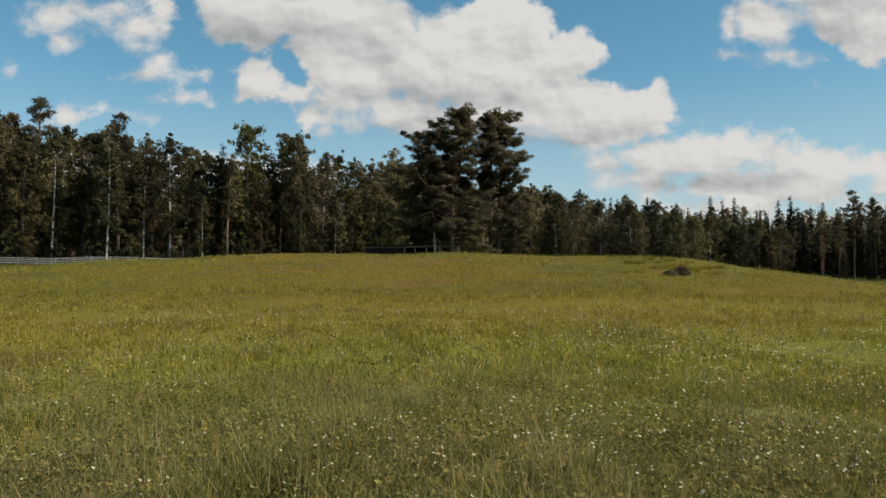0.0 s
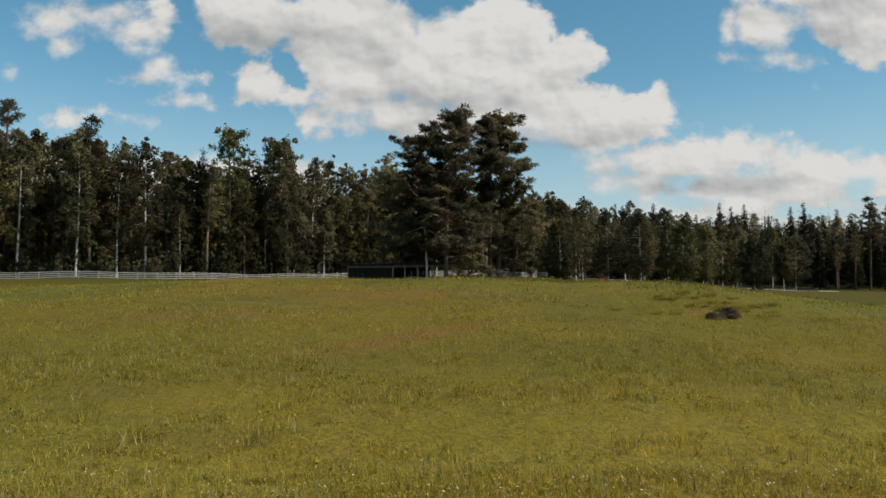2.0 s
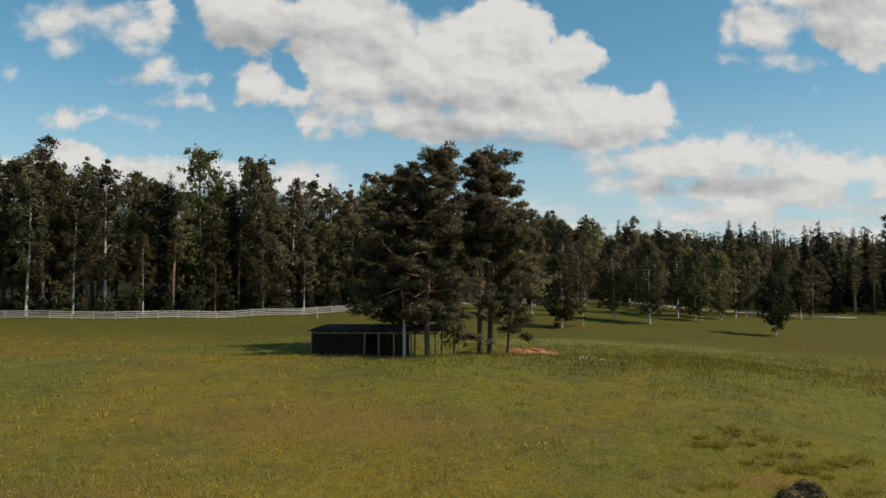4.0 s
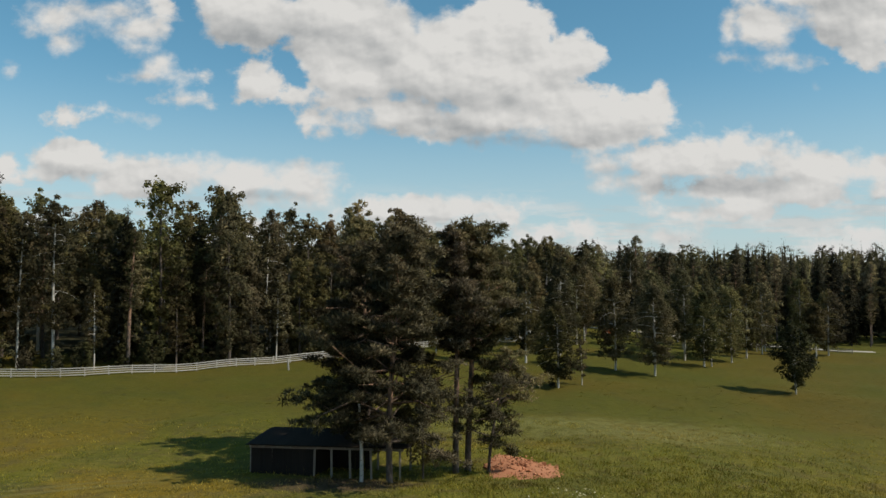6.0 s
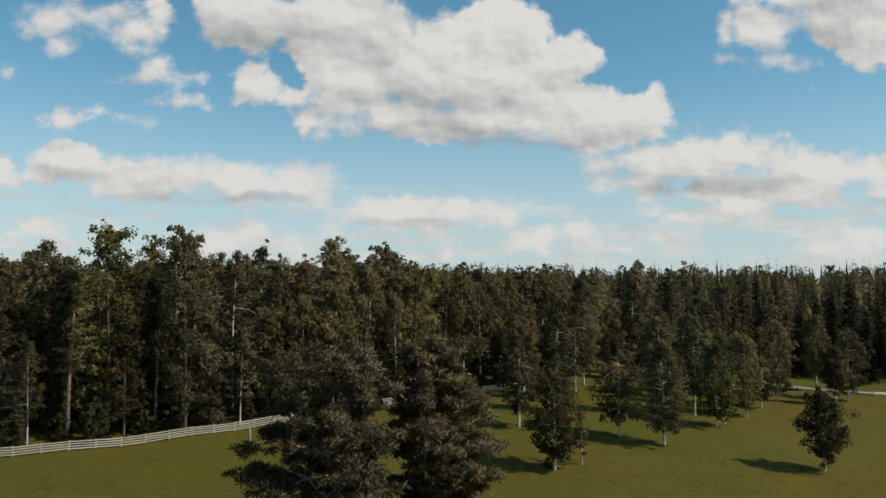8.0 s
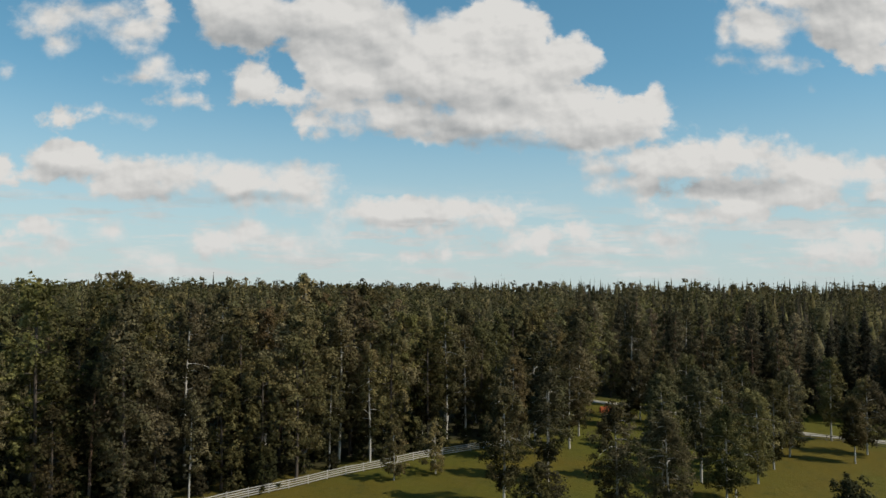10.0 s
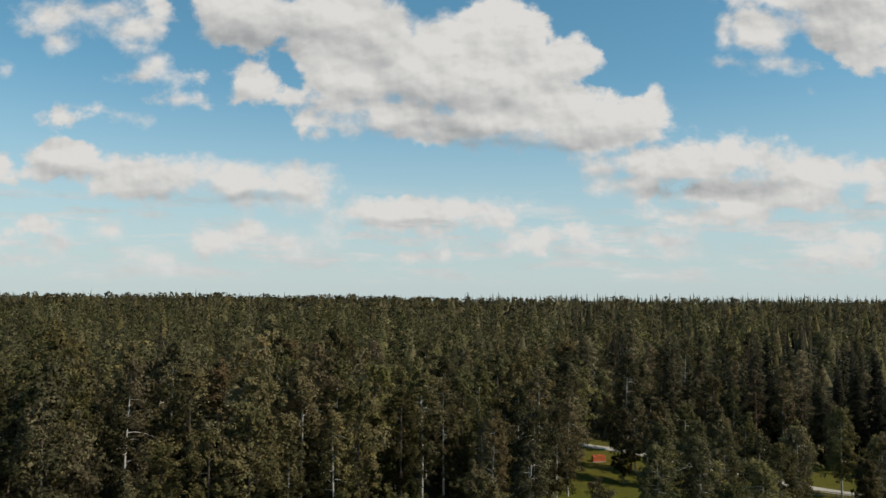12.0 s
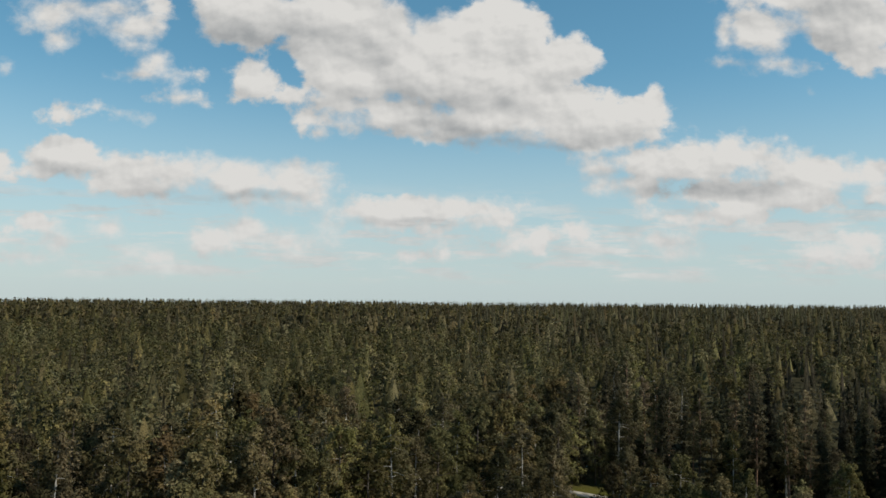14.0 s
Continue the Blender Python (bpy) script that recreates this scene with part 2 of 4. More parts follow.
M_BIRCH_LEAF = leaf_material("birch_leaves", (0.088, 0.078, 0.030), (0.200, 0.172, 0.068), 0.35)
M_ASPEN_LEAF = leaf_material("aspen_leaves", (0.085, 0.077, 0.028), (0.194, 0.168, 0.066), 0.35)
M_PINE_LEAF = leaf_material("pine_needles", (0.108, 0.096, 0.048), (0.220, 0.190, 0.096), 0.3)
M_SPRUCE_LEAF = leaf_material("spruce_needles", (0.038, 0.036, 0.017), (0.080, 0.074, 0.034), 0.15)
M_CANOPY = leaf_material("forest_canopy_leaves", (0.062, 0.056, 0.021), (0.146, 0.125, 0.050), 0.3)
M_BRUSH = leaf_material("dry_brush", (0.105, 0.090, 0.030), (0.185, 0.155, 0.058), 0.3)
M_BUSH_LEAF = leaf_material("bush_leaves", (0.050, 0.050, 0.018), (0.105, 0.100, 0.036), 0.25)


def birch_bark():
    m, k, b = material("birch_bark", 0.7)
    pos = k.n("ShaderNodeTexCoord").outputs["Object"]
    bands = k.noise(k.vec("MULTIPLY", pos, (3.0, 3.0, 9.0)), 1.0, 4.0, 0.7)
    low = k.ramp(k.noise(pos, 0.8, 2.0), 0.45, 0.75)
    dark = k.math("MAXIMUM", k.ramp(bands, 0.56, 0.66), k.math("MULTIPLY", low, 0.5))
    return finish(m, k, b, k.mix(dark, (0.46, 0.43, 0.38), (0.05, 0.045, 0.04)), bands, 0.5, 0.02)


def pine_bark():
    m, k, b = material("pine_bark", 0.85)
    pos = k.n("ShaderNodeTexCoord").outputs["Object"]
    z = k.n("ShaderNodeSeparateXYZ", {0: pos}).outputs[2]
    plates = k.noise(k.vec("MULTIPLY", pos, (5.0, 5.0, 1.6)), 1.0, 5.0, 0.65)
    up = k.ramp(k.math("ADD", z, k.math("MULTIPLY", plates, 5.0)), 5.0, 12.0)
    col = k.mix(up, (0.105, 0.085, 0.070), (0.36, 0.205, 0.125))
    return finish(m, k, b, k.mix(k.ramp(plates, 0.35, 0.65), (0.045, 0.036, 0.03), col), plates, 0.7, 0.04)


def plain_noise(name, a, c, scale, rough=0.85, stretch=(1, 1, 1), bump=0.4, dist=0.02):
    m, k, b = material(name, rough, 0.1)
    pos = k.vec("MULTIPLY", k.n("ShaderNodeTexCoord").outputs["Object"], stretch)
    fine = k.noise(pos, scale, 5.0, 0.6)
    broad = k.noise(pos, scale * 0.13, 3.0)
    rnd = k.n("ShaderNodeObjectInfo").outputs["Random"]
    f = k.math("MULTIPLY_ADD", broad, 0.7, k.math("MULTIPLY_ADD", fine, 0.6, k.math("MULTIPLY_ADD", rnd, 0.35, -0.32)), clamp=True)
    return finish(m, k, b, k.mix(f, a, c), fine, bump, dist)


M_BIRCH_BARK, M_PINE_BARK = birch_bark(), pine_bark()
M_SPRUCE_BARK = plain_noise("spruce_bark", (0.05, 0.04, 0.033), (0.13, 0.105, 0.085), 3.0, 0.9, (2, 2, 0.5), 0.7, 0.03)
M_FENCE = plain_noise("weathered_fence_wood", (0.22, 0.205, 0.18), (0.50, 0.47, 0.42), 4.0, 0.8, (1, 1, 6), 0.5, 0.01)
# shed boards and felt are darkened in colour for the pines' shade over them
M_PLANK = plain_noise("shade_dark_shed_boards", (0.012, 0.010, 0.009), (0.032, 0.026, 0.021), 5.0, 0.85, (6, 6, 0.6), 0.5, 0.01)
M_ROOF = plain_noise("shade_dark_roof_felt", (0.016, 0.012, 0.009), (0.036, 0.027, 0.020), 2.5, 0.9)
M_POST = plain_noise("grey_post_wood", (0.12, 0.10, 0.085), (0.30, 0.26, 0.21), 4.0, 0.85, (4, 4, 0.5))
M_CHIP = plain_noise("red_brown_bark_chips", (0.22, 0.075, 0.035), (0.55, 0.26, 0.14), 6.0, 0.9)
M_BRICK = plain_noise("red_brick", (0.36, 0.085, 0.035), (0.58, 0.17, 0.07), 8.0, 0.85)
M_GRAVEL = plain_noise("pale_sandy_gravel", (0.27, 0.24, 0.20), (0.50, 0.46, 0.39), 2.2, 0.95)


def grass_colour(k, pos):
    """Olive meadow with ochre, green and worn drifts, used for the sward and for its blades alike."""
    xyz = k.n("ShaderNodeSeparateXYZ", {0: pos})
    big = k.noise(pos, 0.022, 4.0, 0.55, 0.6)
    mid = k.noise(k.vec("ADD", pos, (40.0, 7.0, 0.0)), 0.11, 4.0, 0.6)
    small = k.noise(pos, 0.9, 4.0, 0.65)
    col = k.mix(k.ramp(big, 0.42, 0.58), (0.225, 0.205, 0.020), (0.320, 0.210, 0.020))
    col = k.mix(k.math("MULTIPLY", k.ramp(mid, 0.48, 0.66), 0.75), col, (0.145, 0.146, 0.024))
    col = k.mix(k.math("MULTIPLY", k.ramp(small, 0.42, 0.68), 0.45), col, (0.360, 0.290, 0.075))
    dim = k.noise(k.vec("ADD", pos, (3.0, 50.0, 0.0)), 1.7, 4.0, 0.7)
    col = k.mix(k.ramp(dim, 0.48, 0.68, 0.0, 0.58), col, (0.066, 0.068, 0.018))
    brown = k.noise(k.vec("ADD", pos, (70.0, 20.0, 0.0)), 0.38, 4.0, 0.65)
    col = k.mix(k.ramp(brown, 0.50, 0.66, 0.0, 0.5), col, (0.190, 0.128, 0.050))
    # the sward is duller and greyer towards the foot of the slope, golden along the rise
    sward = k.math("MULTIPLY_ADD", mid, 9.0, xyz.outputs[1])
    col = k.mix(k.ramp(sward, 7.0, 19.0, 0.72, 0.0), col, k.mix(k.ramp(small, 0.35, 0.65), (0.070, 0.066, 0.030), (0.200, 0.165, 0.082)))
    golden = k.math("MULTIPLY", k.ramp(sward, 17.0, 27.0), k.ramp(sward, 52.0, 76.0, 1.0, 0.0))
    col = k.mix(k.math("MULTIPLY", golden, 0.45), col, (0.300, 0.220, 0.022))
    # dry ochre drifts on the rise
    for cx, cy, turn, long, short, full in ((-1.0, 47.5, 0.84, 7.5, 1.9, 0.85), (-14.0, 54.0, 0.1, 8.0, 2.6, 0.7), (34.0, 58.0, 0.3, 16.0, 7.0, 0.5), (-2.0, 66.0, -0.1, 14.0, 5.0, 0.6), (16.6, 58.0, 0.0, 1.7, 1.0, 0.95)):
        ca, sa = math.cos(turn), math.sin(turn)
        away = k.vec("SUBTRACT", pos, (cx, cy, 0.0))
        u = k.math("DIVIDE", k.vec("DOT_PRODUCT", away, (ca, sa, 0.0)), long)
        v = k.math("DIVIDE", k.vec("DOT_PRODUCT", away, (-sa, ca, 0.0)), short)
        r = k.math("SQRT", k.math("ADD", k.math("MULTIPLY", u, u), k.math("MULTIPLY", v, v)))
        col = k.mix(k.math("MULTIPLY", k.ramp(k.math("MULTIPLY_ADD", brown, 1.8, r), 1.1, 2.1, 1.0, 0.0), full), col, (0.330, 0.185, 0.045))
    # the grazed bowl beyond the crest is shorter and darker
    grazed = k.ramp(xyz.outputs[1], 95.0, 150.0)
    turf = k.mix(k.ramp(k.noise(pos, 0.035, 4.0, 0.6), 0.40, 0.62), (0.112, 0.112, 0.013), (0.142, 0.106, 0.013))
    turf = k.mix(k.ramp(small, 0.52, 0.74, 0.0, 0.45), turf, (0.170, 0.160, 0.034))
    turf = k.mix(k.ramp(k.noise(pos, 0.24, 4.0, 0.65), 0.57, 0.70, 0.0, 0.5), turf, (0.058, 0.060, 0.012))
    spots = k.noise(k.vec("ADD", pos, (5.0, 31.0, 0.0)), 0.62, 4.0, 0.6)
    turf = k.mix(k.ramp(spots, 0.60, 0.70, 0.0, 0.6), turf, (0.045, 0.046, 0.012))
    col = k.mix(k.math("MULTIPLY", grazed, 0.85), col, turf)
    # pale seeding grass behind the pines
    seed = k.vec("LENGTH", k.vec("MULTIPLY_ADD", pos, (0.045, 0.11, 0.0), (-1.0, -13.4, 0.0)))
    col = k.mix(k.math("MULTIPLY", k.ramp(k.math("MULTIPLY_ADD", mid, 1.6, seed), 1.1, 2.0, 1.0, 0.0), k.ramp(small, 0.35, 0.65, 0.15, 0.75)), col, (0.300, 0.285, 0.095))
    # trodden earth round the shed
    bare = k.vec("LENGTH", k.vec("MULTIPLY_ADD", pos, (0.12, 0.26, 0.0), (0.3, -25.0, 0.0)))
    col = k.mix(k.ramp(k.math("MULTIPLY_ADD", small, 1.0, bare), 0.9, 1.5, 0.9, 0.0), col, (0.150, 0.095, 0.060))
    # two faint wheel lines across the crest
    off = k.math("SUBTRACT", xyz.outputs[1], k.math("MULTIPLY_ADD", xyz.outputs[0], 0.42, 105.0))
    line = k.math("ABSOLUTE", k.math("SUBTRACT", k.math("ABSOLUTE", k.math("ADD", off, k.math("MULTIPLY", mid, 3.0))), 0.85))
    west = k.ramp(xyz.outputs[0], -19.0, -14.0, 1.0, 0.0)
    col = k.mix(k.math("MULTIPLY", k.math("MULTIPLY", k.ramp(line, 0.15, 0.5, 1.0, 0.0), west), 0.6), col, (0.300, 0.255, 0.090))
    return col, small, mid


def meadow():
    m, k, b = material("meadow", 0.95, 0.1)
    pos = k.n("ShaderNodeNewGeometry").outputs["Position"]
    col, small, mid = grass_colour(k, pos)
    fine = k.noise(k.vec("MULTIPLY", pos, (1.0, 0.7, 1.0)), 7.0, 5.0, 0.7)
    col = k.mix(k.ramp(fine, 0.30, 0.62, 0.55, 0.0), col, (0.045, 0.052, 0.018))
    clump = k.noise(k.vec("ADD", pos, (13.0, 90.0, 0.0)), 0.45, 5.0, 0.7)
    col = k.mix(k.ramp(clump, 0.58, 0.74, 0.0, 0.55), col, (0.060, 0.072, 0.022))
    # forest floor: needles and moss beyond the fence
    xyz = k.n("ShaderNodeSeparateXYZ", {0: pos})
    deep = k.math("SUBTRACT", xyz.outputs[1], k.math("MULTIPLY_ADD", xyz.outputs[0], 0.75, 196.0))
    deep = k.math("MINIMUM", deep, k.math("SUBTRACT", xyz.outputs[1], 172.0))
    floor_f = k.ramp(k.math("ADD", deep, k.math("MULTIPLY", mid, 10.0)), 4.0, 18.0)
    far_f = k.ramp(xyz.outputs[1], 268.0, 285.0)
    west_f = k.math("MULTIPLY", k.ramp(xyz.outputs[0], 28.0, 46.0, 1.0, 0.0), floor_f)
    col = k.mix(k.math("MAXIMUM", far_f, west_f), col, k.mix(small, (0.035, 0.034, 0.018), (0.085, 0.075, 0.035)))
    # the whole ground colour drops by a third between 14 and 42 m
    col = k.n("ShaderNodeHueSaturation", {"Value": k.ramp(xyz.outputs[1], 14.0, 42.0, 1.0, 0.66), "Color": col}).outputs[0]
    h = k.math("ADD", k.math("MULTIPLY", fine, 0.5), clump)
    return finish(m, k, b, col, h, 0.9, 0.25)


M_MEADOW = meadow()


def blade_material(name, gain, glow):
    m, k, b = material(name, 0.9, 0.04)
    pos = k.n("ShaderNodeNewGeometry").outputs["Position"]
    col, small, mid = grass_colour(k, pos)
    island = k.n("ShaderNodeNewGeometry").outputs["Random Per Island"]
    col = k.mix(k.math("MULTIPLY", k.math("POWER", island, 3.0), 0.7), col, (0.46, 0.36, 0.10))
    col = k.mix(k.ramp(island, 0.0, 0.35, 0.65, 0.0), col, (0.095, 0.095, 0.024))
    # blade colour loses a fifth of its value between 14 and 42 m
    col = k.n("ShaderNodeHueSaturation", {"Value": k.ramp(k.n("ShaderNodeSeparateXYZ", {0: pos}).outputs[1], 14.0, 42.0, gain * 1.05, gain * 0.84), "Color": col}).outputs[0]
    m.node_tree.links.new(col, b.inputs["Base Color"])
    thin = k.n("ShaderNodeBsdfTranslucent", {"Color": col})
    both = k.n("ShaderNodeMixShader", {0: glow, 1: b.outputs[0], 2: thin.outputs[0]})
    m.node_tree.links.new(both.outputs[0], m.node_tree.nodes["Material Output"].inputs[0])
    return m


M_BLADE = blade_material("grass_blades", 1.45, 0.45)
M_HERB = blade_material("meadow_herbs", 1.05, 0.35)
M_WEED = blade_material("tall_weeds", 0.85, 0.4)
M_PETAL = plain_noise("white_petals", (0.42, 0.38, 0.22), (0.72, 0.66, 0.46), 9.0, 0.7, (1, 1, 1), 0.0)
M_STALK = plain_noise("dry_grass_stalks", (0.20, 0.15, 0.06), (0.46, 0.38, 0.19), 3.0, 0.9, (1, 1, 1), 0.0)

# ---- helpers for meshes ----


def part(name, data, mat, parent=None, label=""):
    """Links a bmesh or mesh as one mesh object under its thing."""
    if isinstance(data, bmesh.types.BMesh):
        me = bpy.data.meshes.new(name)
        data.to_mesh(me)
        data.free()
    else:
        me = data
    if mat is not None and not me.materials:
        me.materials.append(mat)
    ob = new(name, me)
    ob.parent = parent
    return tagged(ob, label) if label else ob


def mesh_of(name, verts, faces, *rest):
    """A mesh from an array of vertices and an array of faces of one size, then, if foliage, its soft normals, its material and whether it is smooth."""
    normals = None
    if isinstance(rest[0], np.ndarray):
        normals, *rest = rest
    mat, smooth = rest[0], len(rest) > 1 and rest[1] or normals is not None
    me = bpy.data.meshes.new(name)
    v, f = np.asarray(verts, np.float32), np.asarray(faces, np.int32)
    me.vertices.add(len(v))
    me.vertices.foreach_set("co", v.ravel())
    me.loops.add(f.size)
    me.loops.foreach_set("vertex_index", f.ravel())
    me.polygons.add(len(f))
    me.polygons.foreach_set("loop_start", np.arange(len(f), dtype=np.int32) * f.shape[1])
    me.polygons.foreach_set("use_smooth", np.full(len(f), smooth))
    me.update(calc_edges=True)
    if normals is not None:
        me.normals_split_custom_set_from_vertices(normals.astype(float))
    me.materials.append(mat)
    return me


def faced(v, n):
    """Turns triangles, three vertices each, to the side of their soft normal, and repeats that for each vertex."""
    t = v.reshape(-1, 3, 3)
    away = (np.cross(t[:, 1] - t[:, 0], t[:, 2] - t[:, 0]) * n).sum(-1) < 0
    t[away] = t[away][:, [0, 2, 1]]
    return t.reshape(-1, 3), np.arange(3 * len(t)).reshape(-1, 3), np.repeat(n, 3, 0)


def unit(v):
    return v / (np.linalg.norm(v, axis=-1, keepdims=True) + 1e-9)


def leaves(rng, centres, per, spread, size, narrow=0.6, heart=None, up=0.3, loose=0.75):
    """Pointed leaf sprays round each centre, turned outwards from their clump and from the crown's heart. Returns vertices and triangles."""
    c = np.repeat(centres, per, 0)
    n = len(c)
    off = np.clip(rng.normal(0, 1, (n, 3)), -1.6, 1.6)
    c = c + off * np.asarray(spread)
    out = 0.7 * unit(off) + np.array([0, 0, up]) + rng.normal(0, loose, (n, 3)) * 0.6
    if heart is not None:
        out = out + 0.75 * unit(c - heart)
    out = unit(out)
    a = unit(np.cross(out, rng.normal(0, 1, (n, 3))))
    b = np.cross(out, a)
    s = size * rng.uniform(0.6, 1.35, (n, 1))
    v = np.stack([c + a * s * 1.2, c - a * s * 0.7 + b * s * narrow * 1.2, c - a * s * 0.7 - b * s * narrow * 1.2], 1).reshape(-1, 3)
    soft = unit(off) * 0.7 + np.array([0, 0, 0.25]) + 0.5 * out
    if heart is not None:
        soft = soft + 0.9 * unit(c - heart)
    return faced(v, unit(soft))


def lobes(rng, centres, radii, per, size, flat=0.85, jag=0.4, axis=(0.0, 0.0)):
    """Rounded puffs of leaves: each a shell of small leaf sprays facing outwards and up. Returns vertices and triangles."""
    c, q = np.repeat(centres, per, 0), np.repeat(np.asarray(radii, float), per)[:, None]
    n = len(c)
    d = unit(rng.normal(0, 1, (n, 3)))
    d[:, 2] = np.where(d[:, 2] < -0.35, -d[:, 2], d[:, 2])
    c = c + d * q * rng.uniform(0.45, 1.25, (n, 1)) * np.array([1.0, 1.0, flat])
    out = unit(d + np.array([0, 0, 0.2]) + rng.normal(0, jag, (n, 3)))
    a = unit(np.cross(out, rng.normal(0, 1, (n, 3))))
    b = np.cross(out, a)
    s = size * rng.uniform(0.6, 1.4, (n, 1))
    v = np.stack([c + a * s * 1.2, c - a * s * 0.7 + b * s * 0.75, c - a * s * 0.7 - b * s * 0.75], 1).reshape(-1, 3)
    heart = np.array([axis[0], axis[1], centres[:, 2].min() * 0.65 + centres[:, 2].max() * 0.35])
    return faced(v, unit(0.8 * d + 0.7 * unit(c - heart) + 0.55 * out))


def needles(rng, centres, per, reach, size, wide=0.2):
    """Needle tufts bursting outwards and up from each centre: vertices and triangles."""
    c = np.repeat(centres, per, 0)
    n = len(c)
    q = np.repeat(rng.uniform(0.7, 1.3, len(centres)), per)[:, None]
    d = unit(rng.normal(0, 1, (n, 3)) + np.array([0, 0, 0.5]))
    low = c + d * q * reach * rng.uniform(0.15, 1.0, (n, 1)) * np.array([1.0, 1.0, 0.42])
    s = size * rng.uniform(0.7, 1.35, (n, 1))
    side = unit(np.cross(d, rng.normal(0, 1, (n, 3)))) * s * wide
    v = np.stack([low - side, low + side, low + unit(d + rng.normal(0, 0.35, (n, 3))) * s], 1).reshape(-1, 3)
    heart = np.array([0, 0, centres[:, 2].mean()])
    return faced(v, unit(0.7 * d + np.array([0, 0, 0.3]) + 0.3 * unit((c - heart) * np.array([1, 1, 0.4])) + rng.normal(0, 0.42, (n, 3))))


def tube(path, radii, sides=7):
    """A tapering limb along a path: vertices and quads."""
    path, radii = np.asarray(path, float), np.asarray(radii, float)
    along = unit(np.gradient(path, axis=0))
    ref = np.where(np.abs(along[:, 2:3]) > 0.8, np.array([[1.0, 0, 0]]), np.array([[0, 0, 1.0]]))
    u = unit(np.cross(along, ref))
    w_ = np.cross(along, u)
    t = np.linspace(0, 2 * np.pi, sides, endpoint=False)
    ring = u[:, None] * np.cos(t)[None, :, None] + w_[:, None] * np.sin(t)[None, :, None]
    v = (path[:, None] + ring * radii[:, None, None]).reshape(-1, 3)
    i, j = np.meshgrid(np.arange(len(path) - 1), np.arange(sides), indexing="ij")
    a, b = i * sides + j, i * sides + (j + 1) % sides
    return v, np.stack([a, b, b + sides, a + sides], -1).reshape(-1, 4)


def join(pieces):
    """Pieces of vertices, faces and, for foliage, normals as one; pieces without normals keep their own."""
    vs, fs, ns, base = [], [], [], 0
    for v, f, *n in pieces:
        vs.append(np.asarray(v))
        fs.append(np.asarray(f) + base)
        ns.append(n[0] if n else np.zeros((len(v), 3)))
        base += len(v)
    both = np.concatenate(vs), np.concatenate(fs)
    return (*both, np.concatenate(ns)) if any(len(p) > 2 for p in pieces) else both


# ---- ground ----
KNOT_Y = [-400, -40, 0, 20, 40, 50, 62, 80, 90, 100, 140, 165, 200, 260, 300, 350, 420, 600, 1500, 5000]
KNOT_Z = [0.0, -0.2, 0.0, 0.72, 1.85, 2.8, 4.35, 6.15, 6.45, 6.2, 6.5, 8.2, 10.4, 13.0, 14.5, 17.5, 21.5, 25.5, 29.5, 30.0]


def ground_z(x, y):
    """Height of the land: a rise to a low crest, a shallow bowl with a fall to the east, then a slow climb into the woods."""
    x, y = np.asarray(x, float), np.asarray(y, float)
    z = sum(f * np.interp(y + d, KNOT_Y, KNOT_Z) for d, f in ((-8, 0.1), (-4, 0.2), (0, 0.4), (4, 0.2), (8, 0.1)))
    east, west = np.clip(x, 0, None), np.clip(-x, 0, None)
    fade = np.clip(y / 60, 0, 1) * np.clip((360 - y) / 110, 0, 1)
    z = z - fade * 6 * (1 - np.exp(-((east / 75) ** 2))) - 0.0
    z = z - np.exp(-(((y - 70) / 35) ** 2)) * 3.0 * (1 - np.exp(-((np.clip(west - 15, 0, None) / 40) ** 2)))
    z = z + np.clip((y - 105) / 40, 0, 1) * 1.3 * (1 - np.exp(-((np.clip(west - 25, 0, None) / 25) ** 2)))
    z = z + 0.55 * np.exp(-(((x - 19.5) / 6.0) ** 2 + ((y - 64.0) / 4.0) ** 2))
    z = z - 1.9 * np.exp(-(((y - 72) / 30) ** 2)) * np.clip((east - 22) / 24, 0, 1) ** 1.5
    z = z + 0.12 * np.exp(-(((y - 88) / 9) ** 2)) * np.exp(-(((x + 4) / 26) ** 2))
    z = z - 0.5 * np.exp(-(((x + 3) / 15) ** 2 + ((y - 103) / 9) ** 2))
    near = np.clip(1.3 - y / 400, 0.0, 1.0)
    z = z + near * 0.10 * (np.sin(x * 0.33 + 1.7 * np.sin(y * 0.11)) + np.sin(y * 0.41 + 1.3 * np.sin(x * 0.17)))
    return z


def land():
    tx = np.linspace(-1, 1, 170)
    xs = np.sinh(tx * 5.2) / np.sinh(5.2) * 3500
    ty = np.concatenate([np.linspace(-250, -8, 14), np.linspace(-6, 120, 106), np.linspace(122, 300, 80), 300 * np.exp(np.linspace(0.02, np.log(4600 / 300), 60))])
    gx, gy = np.meshgrid(xs, ty)
    v = np.stack([gx, gy, ground_z(gx, gy)], -1).reshape(-1, 3)
    nx, ny = len(xs), len(ty)
    i, j = np.meshgrid(np.arange(ny - 1), np.arange(nx - 1), indexing="ij")
    a = i * nx + j
    f = np.stack([a, a + 1, a + nx + 1, a + nx], -1).reshape(-1, 4)
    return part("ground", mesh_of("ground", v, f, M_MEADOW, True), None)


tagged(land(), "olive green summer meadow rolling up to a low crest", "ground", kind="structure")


def at_ground(x, y, sink=0.05):
    return float(ground_z(x, y)) - sink

# ---- trees ----


def rows_of(lists):
    return np.concatenate(lists) if lists else np.zeros((0, 3))


def thing(name, label, category, group=""):
    return tagged(new(name), label, category, group)


